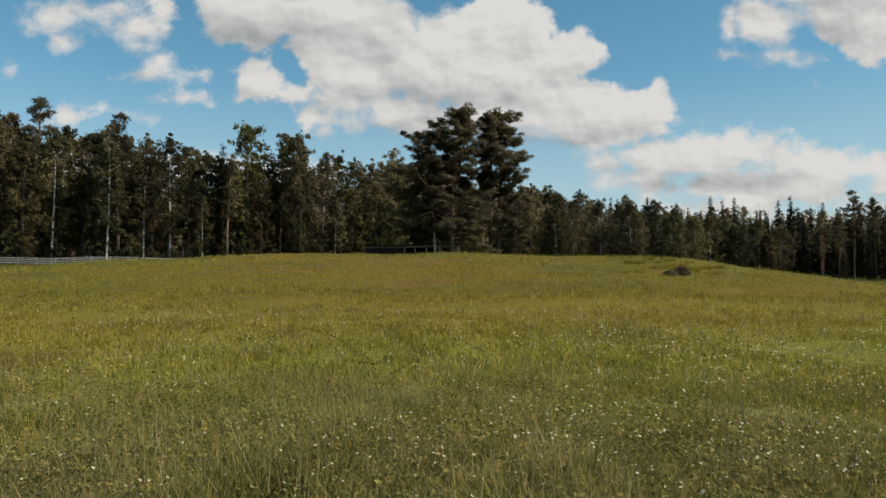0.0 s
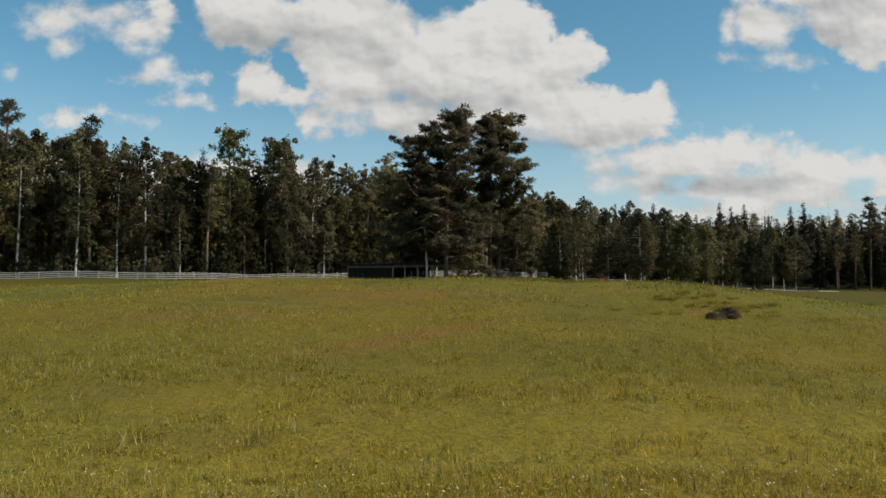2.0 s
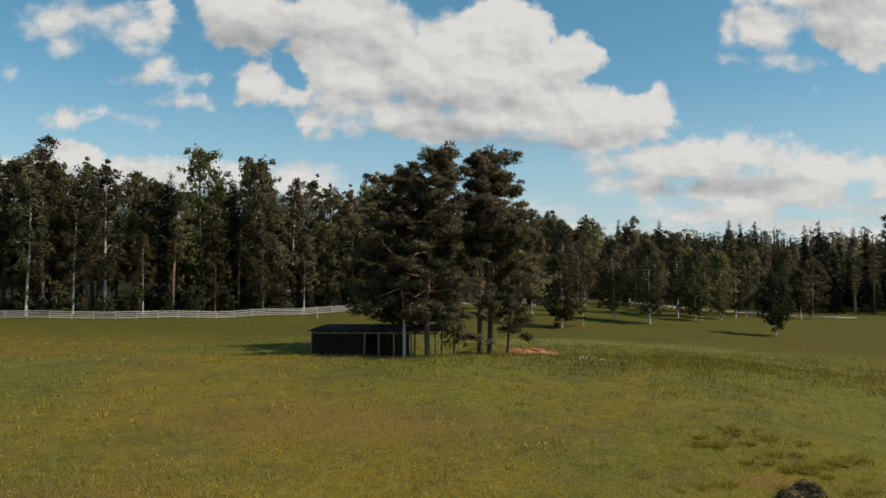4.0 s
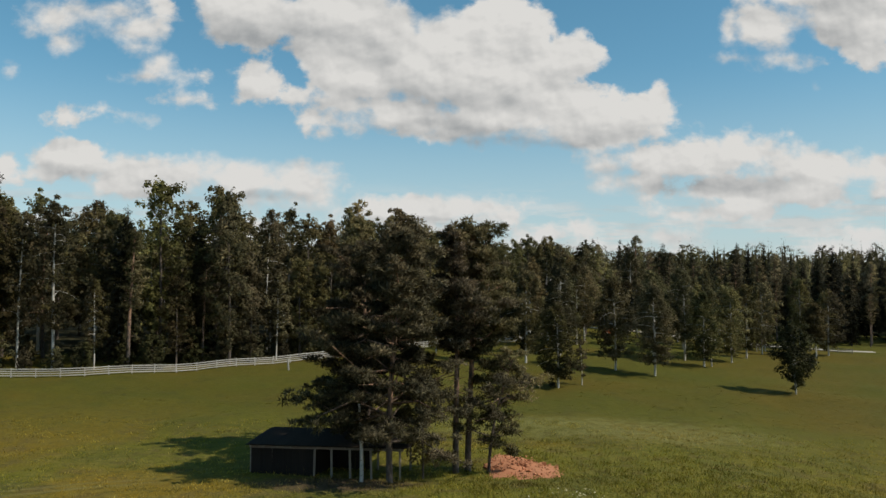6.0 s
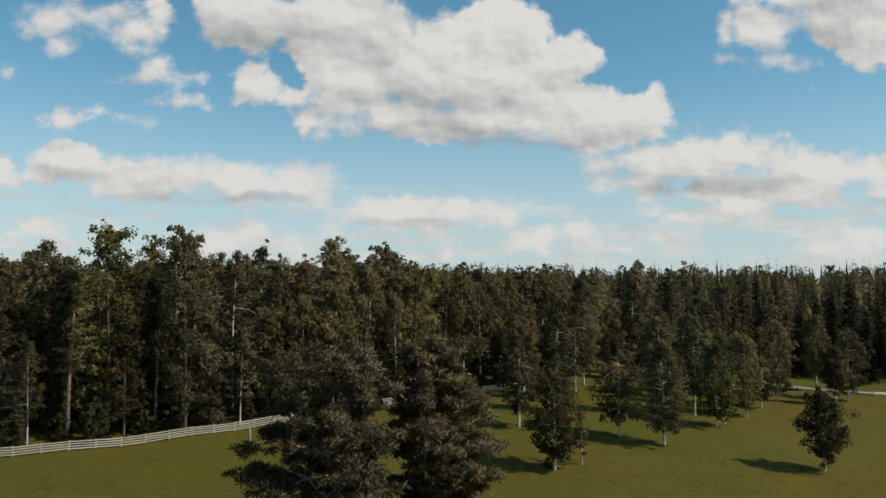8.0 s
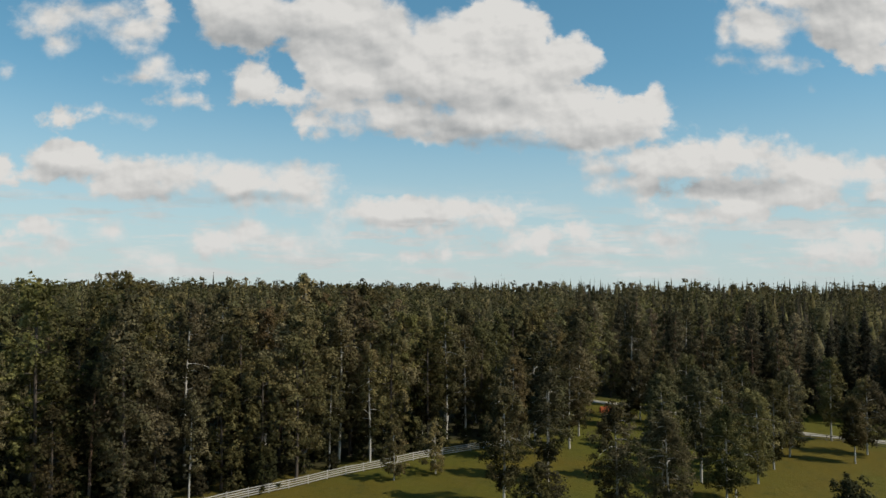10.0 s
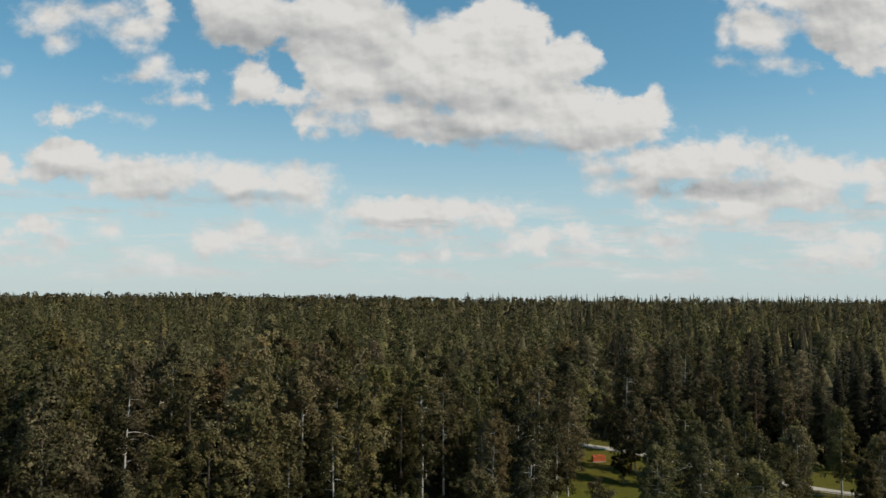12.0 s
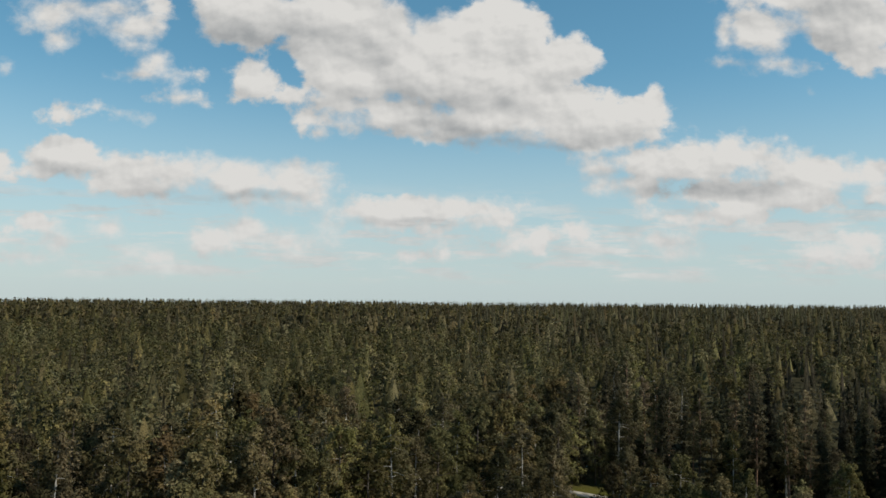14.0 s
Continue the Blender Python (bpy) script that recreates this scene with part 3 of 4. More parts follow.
def leaf_tree(name, seed, height, crown_from, width, leaf_mat, bark_mat, label, clumps=130, per=26, size=0.24, lean=0.0, fork=False, trunk_r=None, skew=0.45):
    """A broad-leaved tree: a slightly bent trunk with rising limbs and a ragged crown of leaf sprays, longest where the crown is widest."""
    rng = np.random.default_rng(seed)
    t = np.linspace(0, 1, 12)
    bend = np.stack([np.sin(t * 3 + seed) * 0.02 * height * t + lean * height * t**2, np.cos(t * 2.3 + seed) * 0.015 * height * t, t * height * 0.97], -1)
    r0 = trunk_r or height * 0.0105
    wood = [tube(bend, r0 * (1.15 - t) ** 0.8 + 0.012)]
    if fork:
        wood.append(tube(bend * np.array([-1.0, 1.0, 0.9]) + np.stack([-t * 0.06 * height, t * 0.02 * height, 0 * t], -1), r0 * 0.8 * (1.12 - t) + 0.01))
    centres, puffs = [], []
    limbs = clumps // 4
    for n in range(limbs):
        h = crown_from + (1 - crown_from) * ((n + rng.uniform(0, 1)) / limbs)
        f = (h - crown_from) / (1 - crown_from)
        wide = width * 0.5 * (np.sin(np.pi * np.clip(f ** (skew + 0.35) * 0.92 + 0.08, 0, 1)) ** 0.75 + 0.10) * rng.uniform(0.72, 1.06) * (1 + 0.11 * np.sin(h * 17 + seed * 1.7) + 0.10 * np.sin(h * 31 + n * 2.4 + seed))
        turn = n * 2.4 + rng.uniform(-0.6, 0.6)
        root = np.array([np.interp(h, t, bend[:, 0]), np.interp(h, t, bend[:, 1]), h * height * 0.97])
        rise = rng.uniform(0.1, 0.75) * (1 - 0.3 * f)
        s = np.linspace(0, 1, 5)[:, None]
        path = root + np.array([np.cos(turn), np.sin(turn), 0]) * wide * s + np.array([0, 0, 1]) * wide * (rise * s - 0.45 * s**2)
        if n % 2 == 0:
            wood.append(tube(path, (0.035 + 0.02 * wide) * (1.1 - s[:, 0]) * 0.5, 4))
        where = rng.uniform(0.35, 1.05, (4, 1))
        centres.append(root + (path[-1] - root) * where + rng.normal(0, 0.06 * width + 0.08, (4, 3)))
        puffs.append((0.085 * width + 0.14) * rng.uniform(0.65, 1.4, 4) * (0.6 + 0.4 * min(1.0, 2 * wide / width)))
    drop = np.linspace(0, 0.13, 6)[:, None] * height
    centres.append(bend[-1] + rng.normal(0, 1, (6, 3)) * (0.08 + 0.2 * drop) * np.array([1, 1, 0.3]) - np.array([[0, 0, 1.0]]) * drop)
    puffs.append((0.22 + 0.24 * drop[:, 0]) * np.minimum(1.0, height / 20))
    tree = thing(name, label, "tree")
    part("trunk", mesh_of("trunk", *join(wood), bark_mat, True), None, tree)
    crown = lobes(rng, rows_of(centres), np.concatenate(puffs), per, size, 1.15)
    part("crown", mesh_of("crown", *crown, leaf_mat), None, tree)
    return tree


def pine_tree(name, seed, height, crown_from, width, label, limbs=46, per=15, pads=6, size=0.30, lean=(0.0, 0.0), dead=10, top=1.0, west=1.0, cone=False):
    """A Scots pine: a bare reddish stem, level limbs with dense needle pads towards their ends, and dead stubs below."""
    rng = np.random.default_rng(seed)
    t = np.linspace(0, 1, 14)
    bend = np.stack([lean[0] * height * t**1.5 + 0.012 * height * np.sin(4 * t + seed), lean[1] * height * t**1.5 + 0.010 * height * np.sin(3 * t + 2 * seed), t * height * 0.98], -1)
    bend -= bend[0]
    wood = [tube(bend, height * 0.0115 * (1.12 - t) ** 0.7 + 0.02, 9)]
    centres = []
    for n in range(limbs):
        f = ((n + rng.uniform(0, 0.9)) / limbs) ** (0.93 if cone else 1.0)
        h = crown_from + (0.99 - crown_from) * f
        wide = width * 0.5 * np.clip((1.02 - f) ** 0.55 * (0.55 + 0.9 * min(f * 2.2, 1.0)) * 0.78, 0.12, 1) * rng.uniform(0.5, 1.15) * top ** f
        if cone:
            wide = width * 0.5 * (1.0 - 0.66 * f**1.5) * min(1.0, 0.5 + 5.0 * (1.03 - f)) * rng.uniform(0.4 - 0.15 * f, 1.1)
        turn = n * 2.4 + rng.uniform(-0.7, 0.7)
        wide *= west if np.cos(turn) < 0 else 1.0
        root = np.array([np.interp(h, t, bend[:, 0]), np.interp(h, t, bend[:, 1]), h * height * 0.98])
        s = np.linspace(0, 1, 6)[:, None]
        up = rng.uniform(-0.22, 0.34) + 0.4 * f
        path = root + np.array([np.cos(turn), np.sin(turn), 0]) * wide * s + np.array([0, 0, 1]) * wide * (up * s + 0.12 * np.sin(s * 5 + n))
        wood.append(tube(path[::2], (0.02 + 0.012 * wide) * (1.15 - s[::2, 0]), 4))
        k = max(3, int(pads * (0.45 + 0.75 * wide / (0.5 * width))))
        where = rng.uniform(0.42, 1.06, (k, 1))
        side = np.array([-np.sin(turn), np.cos(turn), 0])
        centres.append(root + (path[-1] - root) * where + side * rng.normal(0, 0.17, (k, 1)) * wide + rng.normal(0, 0.16, (k, 3)))
    for n in range(dead):
        h = rng.uniform(0.22, crown_from + 0.1)
        turn = rng.uniform(0, 6.28)
        root = np.array([np.interp(h, t, bend[:, 0]), np.interp(h, t, bend[:, 1]), h * height * 0.98])
        s = np.linspace(0, 1, 4)[:, None]
        wood.append(tube(root + np.array([np.cos(turn), np.sin(turn), rng.uniform(-0.3, 0.1)]) * rng.uniform(0.8, 2.6) * s, 0.035 * (1.1 - s[:, 0]), 4))
    tree = thing(name, label, "tree")
    part("trunk", mesh_of("trunk", *join(wood), M_PINE_BARK, True), None, tree)
    crown = needles(rng, rows_of(centres), per, 0.55, size, 0.17)
    part("crown", mesh_of("crown", *crown, M_PINE_LEAF), None, tree)
    return tree


def spruce_tree(name, seed, height, width, label, whorls=24, per=11, size=0.34, clear=0.06):
    """A spruce: a straight mast with whorls of drooping boughs, shorter towards a spiky leader."""
    rng = np.random.default_rng(seed)
    wood = [tube(np.array([[0, 0, 0], [0, 0, height * 0.5], [0, 0, height]]), np.array([height * 0.011, height * 0.007, 0.02]), 7)]
    centres, sizes = [], []
    for n in range(whorls):
        f = (n + 0.3) / whorls
        h = clear + (0.985 - clear) * f
        wide = width * 0.5 * (1.0 - f) ** 0.75 * (0.75 + 0.25 * min(1, f * 6)) + 0.2
        boughs = 6 if wide > 0.9 else 4
        for k in range(boughs):
            turn = k * 6.283 / boughs + n * 1.1 + rng.uniform(-0.3, 0.3)
            long = wide * rng.uniform(0.68, 1.12)
            s = np.linspace(0.15, 1.0, max(3, int(long * 2.2)))[:, None]
            path = np.array([0, 0, h * height + rng.uniform(-0.55, 0.55) * height / whorls]) + np.array([np.cos(turn), np.sin(turn), 0]) * long * s + np.array([0, 0, 1]) * long * (0.12 * s - 0.5 * s**2)
            centres.append(path + rng.normal(0, 0.07, path.shape))
            sizes.append(np.full(len(path), float(np.clip(wide / 1.4, 0.5, 1.0))))
    tree = thing(name, label, "tree")
    part("trunk", mesh_of("trunk", *join(wood), M_SPRUCE_BARK, True), None, tree)
    crown = leaves(rng, rows_of(centres), per, (0.24, 0.24, 0.15), size * np.repeat(np.concatenate(sizes), per)[:, None], 0.45, np.array([0, 0, height * 0.35]), 0.5)
    part("crown", mesh_of("crown", *crown, M_SPRUCE_LEAF), None, tree)
    return tree


def plant(ob, x, y, turn=0.0, scale=1.0, sink=0.08, tilt=0.0):
    ob.matrix_world = pose(x, y, at_ground(x, y, sink), tilt, 0, turn) @ Matrix.Scale(scale, 4)
    return ob


def put_copy(src, x, y, turn, scale, group, tall=1.0):
    ob = copy_thing(src, pose(x, y, at_ground(x, y, 0.08), 0, 0, turn))
    ob.matrix_basis = pose(x, y, at_ground(x, y, 0.08), 0, 0, turn) @ Matrix.Diagonal((scale, scale, scale * tall, 1))
    return tagged(ob, group=group)


# the pine clump round the shed
plant(pine_tree("pine_tree", 3, 19.6, 0.16, 12.0, "tall Scots pine with wide dark crown in front of the shed", 92, 84, 11, 0.31, (0.066, 0.0), 10, 1.0, 1.15, True), 1.2, 96.7, 0)
plant(pine_tree("pine_tree", 8, 19.4, 0.13, 13.0, "Scots pine with low spreading branches behind the shed", 80, 84, 11, 0.31, (0.0, 0.0), 10, 1.0, 1.15, True), -1.4, 107.5, 0)
plant(pine_tree("pine_tree", 5, 20.7, 0.44, 10.4, "tall Scots pine with bare reddish trunk beside the chip heap", 56, 84, 10, 0.31, (0.0, 0.0), 26, 1.02), 7.3, 101.6, 0)
plant(pine_tree("pine_tree", 11, 20.4, 0.50, 7.2, "slender Scots pine with broken lower branches beside the chip heap", 32, 84, 9, 0.31, (-0.03, 0.0), 26, 1.1), 6.3, 101.0, 0)
plant(pine_tree("pine_tree", 15, 9.6, 0.24, 9.6, "young crooked pine with sparse crown beside the chip heap", 30, 64, 8, 0.30, (0.22, -0.03), 10), 9.0, 100.6, 0)
plant(leaf_tree("birch_tree", 21, 9.5, 0.30, 3.4, M_BIRCH_LEAF, M_BIRCH_BARK, "slim leaning birch with pale trunk before the shed", 70, 36, 0.11, -0.03, False, 0.14), -1.0, 97.3)
plant(leaf_tree("birch_tree", 22, 7.5, 0.18, 3.2, M_BIRCH_LEAF, M_SPRUCE_BARK, "young leafy tree growing under the pines", 70, 36, 0.11), 3.7, 98.7)

# birches standing on the pasture
PARK = "birches on the pasture"
for n, (x, y, h, wd, cf, lab) in enumerate((
    (61.3, 160.1, 10.9, 6.6, 0.20, "lone round-crowned tree standing on open pasture"),
    (22.6, 153.4, 12.6, 7.0, 0.10, "dark leafy tree with low crown on the pasture"),
    (35.8, 173.7, 16.0, 7.2, 0.15, "tall birch with dense crown on the pasture"),
    (41.6, 169.5, 15.5, 7.6, 0.14, "tall birch with pointed crown on the pasture"),
    (55.6, 186.0, 14.2, 8.2, 0.12, "broad dark tree with low crown on the pasture"),
    (54.9, 195.5, 19.0, 6.8, 0.25, "tall birch with white trunk on the pasture"),
    (65.1, 197.2, 15.8, 7.0, 0.12, "leafy birch on the pasture"),
    (20.3, 176.7, 17.0, 6.6, 0.14, "leafy birch beside the wooden fence"),
    (47.5, 192.0, 18.0, 6.6, 0.20, "tall birch in the pasture row"),
    (62.0, 205.0, 18.0, 6.8, 0.18, "tall birch in the pasture row"),
    (72.5, 208.0, 16.5, 6.6, 0.14, "leafy birch in the pasture row"),
    (80.5, 219.0, 17.0, 6.6, 0.14, "leafy birch in the pasture row"),
    (28.5, 190.0, 17.5, 6.4, 0.20, "forked birch with pale trunks beside the fence"),
    (98.5, 223.7, 15.5, 8.0, 0.12, "leafy tree near the gravel road"),
    (97.5, 236.1, 18.5, 6.0, 0.22, "birch with white trunk near the gravel road"),
    (24.0, 203.0, 19.0, 6.4, 0.22, "leafy birch beside the wooden fence"),
    (31.0, 206.5, 20.0, 6.8, 0.22, "tall birch with pale trunk beside the fence"),
    (36.0, 214.0, 19.0, 6.6, 0.2, "tall birch in the grove"),
    (40.0, 226.0, 18.5, 7.0, 0.2, "tall birch in the grove"),
    (54.0, 214.0, 16.5, 6.8, 0.15, "leafy birch in the grove"),
    (62.5, 221.0, 16.0, 6.8, 0.15, "leafy birch in the grove"),
    (70.5, 229.0, 16.5, 6.8, 0.15, "leafy birch in the grove"),
    (60.0, 236.0, 17.5, 6.8, 0.15, "leafy birch in the grove"),
    (68.0, 243.0, 17.0, 6.8, 0.15, "leafy birch near the gravel road"),
    (78.0, 236.0, 16.0, 6.6, 0.15, "leafy birch near the gravel road"),
    (53.5, 238.0, 15.0, 6.0, 0.15, "leafy birch in the grove"),
    (58.5, 248.0, 16.0, 6.4, 0.15, "leafy birch near the gravel road"),
    (61.0, 264.5, 23.5, 7.0, 0.30, "tall birch with bright white trunk beside the road"),
    (30.0, 218.0, 21.0, 7.0, 0.2, "tall leafy birch beside the fence end"),
    (73.5, 218.0, 15.5, 6.6, 0.15, "leafy birch in the pasture row"),
    (85.0, 228.0, 16.0, 6.4, 0.15, "leafy birch near the gravel road"),
    (91.6, 215.6, 13.0, 5.0, 0.28, "slim birch with white trunk near the road"),
)):
    plant(tagged(leaf_tree("birch_tree", 40 + n, h, cf, wd, M_BIRCH_LEAF if n % 4 else M_BUSH_LEAF, M_BIRCH_BARK, lab, 220, 44, 0.155, 0.0, n in (0, 12), skew=0.75), group=PARK), x, y, n * 67)
plant(leaf_tree("birch_sapling", 71, 6.6, 0.2, 1.8, M_BIRCH_LEAF, M_BIRCH_BARK, "thin young birch on the pasture", 36, 24, 0.11), 26.6, 155.8)
plant(leaf_tree("birch_sapling", 74, 4.8, 0.1, 3.6, M_BIRCH_LEAF, M_BIRCH_BARK, "bushy birch sapling in the grove", 60, 36, 0.12), 44.7, 222.0)
for x, y, s in ((4.0, 188.0, 71), (10.5, 192.5, 72)):
    plant(leaf_tree("birch_sapling", s, 8.5, 0.08, 4.4, M_BIRCH_LEAF, M_BIRCH_BARK, "bushy young birch beside the wooden fence", 80, 40, 0.14), x, y)

# forest kinds, each with a few shapes
FOREST = []
for s in range(3):
    FOREST.append(leaf_tree("birch_tree", 100 + s, 23.5, 0.22, 6.8, M_BIRCH_LEAF, M_BIRCH_BARK, "tall forest birch with white trunk and airy crown", 160, 38, 0.185, trunk_r=0.19, skew=0.55 + 0.3 * s))
for s in range(3):
    FOREST.append(leaf_tree("aspen_tree", 110 + s, 24.0, 0.14, 9.0, M_ASPEN_LEAF, M_SPRUCE_BARK, "tall leafy aspen in the mixed forest", 170, 38, 0.215, skew=0.8 + 0.35 * s))
for s in range(3):
    FOREST.append(pine_tree("pine_tree", 120 + s, 24.5, 0.42, 7.2, "tall forest pine with reddish stem", 38, 24, 7, 0.46, (0.01, 0.0), 8))
for s in range(3):
    FOREST.append(spruce_tree("spruce_tree", 130 + s, 25.5, 6.4, "dark conical spruce in the mixed forest", 24, 10, 0.30))
THICKET = [leaf_tree("thicket_bush", 140 + s, 5.5, 0.03, 4.4, M_BUSH_LEAF, M_SPRUCE_BARK, "dense undergrowth bush at the forest edge", 70, 26, 0.2) for s in range(2)]


def edge_y(x):
    """The front of the woods: behind the fence in the west, behind the road in the east."""
    return float(np.interp(x, [-400, -120, -64, -45, -22, 5, 22, 32, 44, 50, 60, 96, 130, 400], [128, 146, 155, 162, 178, 201, 217, 227, 238, 262, 276, 258, 246, 200]))


def road_y(x):
    return float(np.interp(x, [-60, -16, 10, 22, 40, 56, 77, 93, 105, 140, 200], [296, 284, 275.5, 274.5, 273, 269, 256, 244, 238.5, 228, 214]))


def glimpse(x, y, deep):
    """Two low openings in the wood south of the road."""
    return (-19 < x < -11 or 4 < x < 19) and 0 < road_y(x) - y < deep


rng = np.random.default_rng(7)
spots, used = [], {}


def free(x, y, gap):
    cx, cy = int(x // 6), int(y // 6)
    for i in (-1, 0, 1):
        for j in (-1, 0, 1):
            for q in used.get((cx + i, cy + j), ()):
                if (q[0] - x) ** 2 + (q[1] - y) ** 2 < gap * gap:
                    return False
    used.setdefault((cx, cy), []).append((x, y))
    return True


def kind_at(x, y, r):
    """Which tree grows where: spruces and pines gather in dark belts, birch and aspen in light ones."""
    belt = noise.noise(Vector((x * 0.016, y * 0.016, 3.0)))
    # far out, mostly to the right, extra dark spruces stand in for cloud shadow
    conifer = (0.27 if y < edge_y(x) + 20 else 0.16) + 0.9 * belt + (0.35 if x > 84 or (x > 62 and y > 262) else 0.0) + (0.6 if y > 560 and x > 0.06 * y or y > 800 else 0.0) + (0.25 if y < 560 and x > 20 + 0.28 * (y - 20) else 0.0)
    if r < conifer:
        return 6 + int(r * 997) % 3 if (int(r * 7919) % 10) < (5 if x < 90 else 3) else 9 + int(r * 997) % 3
    return int(r * 997) % 3 if int(r * 7919) % 10 < 5 else 3 + int(r * 997) % 3


WOODS = "trees of the mixed forest"
first = [False] * len(FOREST)


def grow(x, y, k, scale, tall):
    turn = rng.uniform(0, 360)
    if not first[k]:
        first[k] = True
        ob = FOREST[k]
        ob.matrix_world = pose(x, y, at_ground(x, y, 0.08), 0, 0, turn) @ Matrix.Diagonal((scale, scale, scale * tall, 1))
        tagged(ob, group=WOODS)
    else:
        put_copy(FOREST[k], x, y, turn, scale, WOODS, tall)


near_count = 0
for n in range(9000):
    x = rng.uniform(-130, 175)
    y = edge_y(x) + abs(rng.normal(0, 1)) * 21 + rng.uniform(0, 3)
    if abs(x) > 0.60 * y + 8 or near_count >= 245 or y > 330:
        continue
    if abs(y - road_y(x)) < 5.0 and x > -45 or not free(x, y, 4.3 if y < edge_y(x) + 25 else 5.2):
        continue
    if glimpse(x, y, 14):
        continue
    k = kind_at(x, y, rng.uniform(0, 1))
    size = rng.choice([0.78, 0.88, 0.95, 1.0, 1.06, 1.13]) * rng.uniform(0.96, 1.04) * (1.32 if x < -78 else 1.2 if x < -45 else 1.12 if x < 5 else 1.0)
    if y < edge_y(x) + 4:
        size *= rng.uniform(0.62, 0.95)
    grow(x, y, k, min(size, 1.08) if k > 8 else size, rng.uniform(0.92, 1.06))
    near_count += 1
for n, x in enumerate(np.concatenate([np.arange(-92, 30, 4.5), np.arange(-94, 30, 5.0)])):
    y = edge_y(float(x)) + (rng.uniform(0, 5) if n < 28 else rng.uniform(6, 13))
    if n < 2:
        THICKET[n].matrix_world = pose(float(x), y, at_ground(float(x), y), 0, 0, 0)
        tagged(THICKET[n], group="undergrowth at the forest edge")
    else:
        put_copy(THICKET[n % 2], float(x), y, rng.uniform(0, 360), rng.uniform(0.5, 1.1), "undergrowth at the forest edge")


def small_crowns(seed, count, per, size, region, gap, name, label, mats):
    """Far woods: many trees, each a ragged crown of sprays on a stem, joined by kind."""
    rng = np.random.default_rng(seed)
    parts = {k: [] for k in range(3)}
    made = 0
    for n in range(count * 6):
        x, y = region(rng)
        if made >= count or not free(x, y, gap):
            continue
        if abs(y - road_y(x)) < 6.0 and -45 < x or glimpse(x, y, 10):
            continue
        made += 1
        k = kind_at(x, y, rng.uniform(0, 1))
        kind = 0 if k < 6 else 1 if k < 9 else 2
        h = rng.choice([15.5, 18.5, 21.0, 23.0, 25.5]) * rng.uniform(0.95, 1.05) * (1.12 if kind == 2 else 1.0) * (0.7 if glimpse(x, y, 28) else 1.0)
        knots = max(4, per // 20)
        loose = per // 6
        f = np.concatenate([(np.arange(knots) + rng.uniform(0, 1, knots)) / knots, rng.uniform(0, 1, loose)])
        broad = rng.uniform(0.9, 1.6)
        if kind == 2:
            rad, z = 2.9 * (1 - f) ** 0.9 + 0.08, 0.18 + 0.81 * f
        elif kind == 1:
            rad, z = 2.6 * broad * np.sqrt(np.clip(1 - f**2.4, 0, 1)) + 0.1, 0.5 + 0.48 * f
        else:
            rad, z = 3.9 * broad * np.sqrt(np.clip(1 - ((f - 0.25) / 0.76) ** 2, 0, 1)) + 0.1, 0.58 + 0.38 * f
        turn = np.concatenate([np.arange(knots) * 2.4, rng.uniform(0, 6.283, loose)]) + rng.uniform(0, 6.283)
        rr = rad * np.concatenate([rng.uniform(0.6, 0.95, knots), rng.uniform(0.75, 1.0, loose)])
        base = float(ground_z(x, y))
        c = np.stack([x + rr * np.cos(turn), y + rr * np.sin(turn), base + h * z], -1)
        lump = (0.30, 0.30, 0.26) if kind == 2 else (0.55 * broad, 0.55 * broad, 0.42 if kind else 0.6)
        heart = np.array([x, y, base + h * (0.4 if kind else 0.5)])
        grain = size * (0.8 if kind else 1.0)
        slim = np.clip(0.22 + 1.3 * (1 - f), 0.22, 1.0)[:, None] if kind == 2 else np.ones((len(f), 1))
        each = max(1, (per - loose) // knots)
        inner = np.repeat(slim[:knots], each, 0)
        if kind == 0:
            parts[kind].append(lobes(rng, c[:knots], rng.uniform(0.9, 1.7, knots) * broad, each, grain, 0.9, 0.4, (x, y)))
        else:
            parts[kind].append(leaves(rng, c[:knots], each, np.array(lump) * min(size / 0.42, 1.4) * inner, grain * inner, 0.66, heart, 0.4, 0.4))
        parts[kind].append(leaves(rng, c[knots:], 1, (0.12, 0.12, 0.12), grain * slim[knots:], 0.66, heart, 0.4, 0.4))
        # inner foliage closes the crown
        a5, j5, k5 = np.arange(5) * 1.2566 + n, np.arange(5), (np.arange(5) + 1) % 5
        low, q, tip = ((0.42, 2.1 * broad, 0.91), (0.45, 1.5 * broad, 0.86), (0.15, 1.5, 0.86))[kind]
        if size > 0.6:
            q, tip = q * 1.35, 0.965
        core = np.concatenate([np.stack([x + q * np.cos(a5), y + q * np.sin(a5), np.full(5, base + h * low)], -1), [[x, y, base + h * tip]]])
        mid = unit(np.concatenate([np.stack([np.cos(a5), np.sin(a5), np.full(5, 0.3)], -1), [[0, 0, 1.0]]]))
        parts[kind].append((core, np.stack([j5, k5, np.full(5, 5)], -1), mid))
    for k, lab in enumerate(("leafy crowns", "pine crowns", "spruce crowns")):
        if parts[k]:
            ob = part(name, mesh_of(name, *join(parts[k]), mats[k]), None)
            tagged(ob, f"{label}, {lab}", "forest", kind="stuff")


FAR_MATS = (M_CANOPY, M_CANOPY, M_SPRUCE_LEAF)


def deep_region(r):
    y = r.uniform(180, 460)
    return 20 + r.uniform(-1, 1) * (0.62 * (y - 20) + 20), y


def deep_spot(r):
    while True:
        x, y = deep_region(r)
        if y > edge_y(x) + 20:
            return x, y


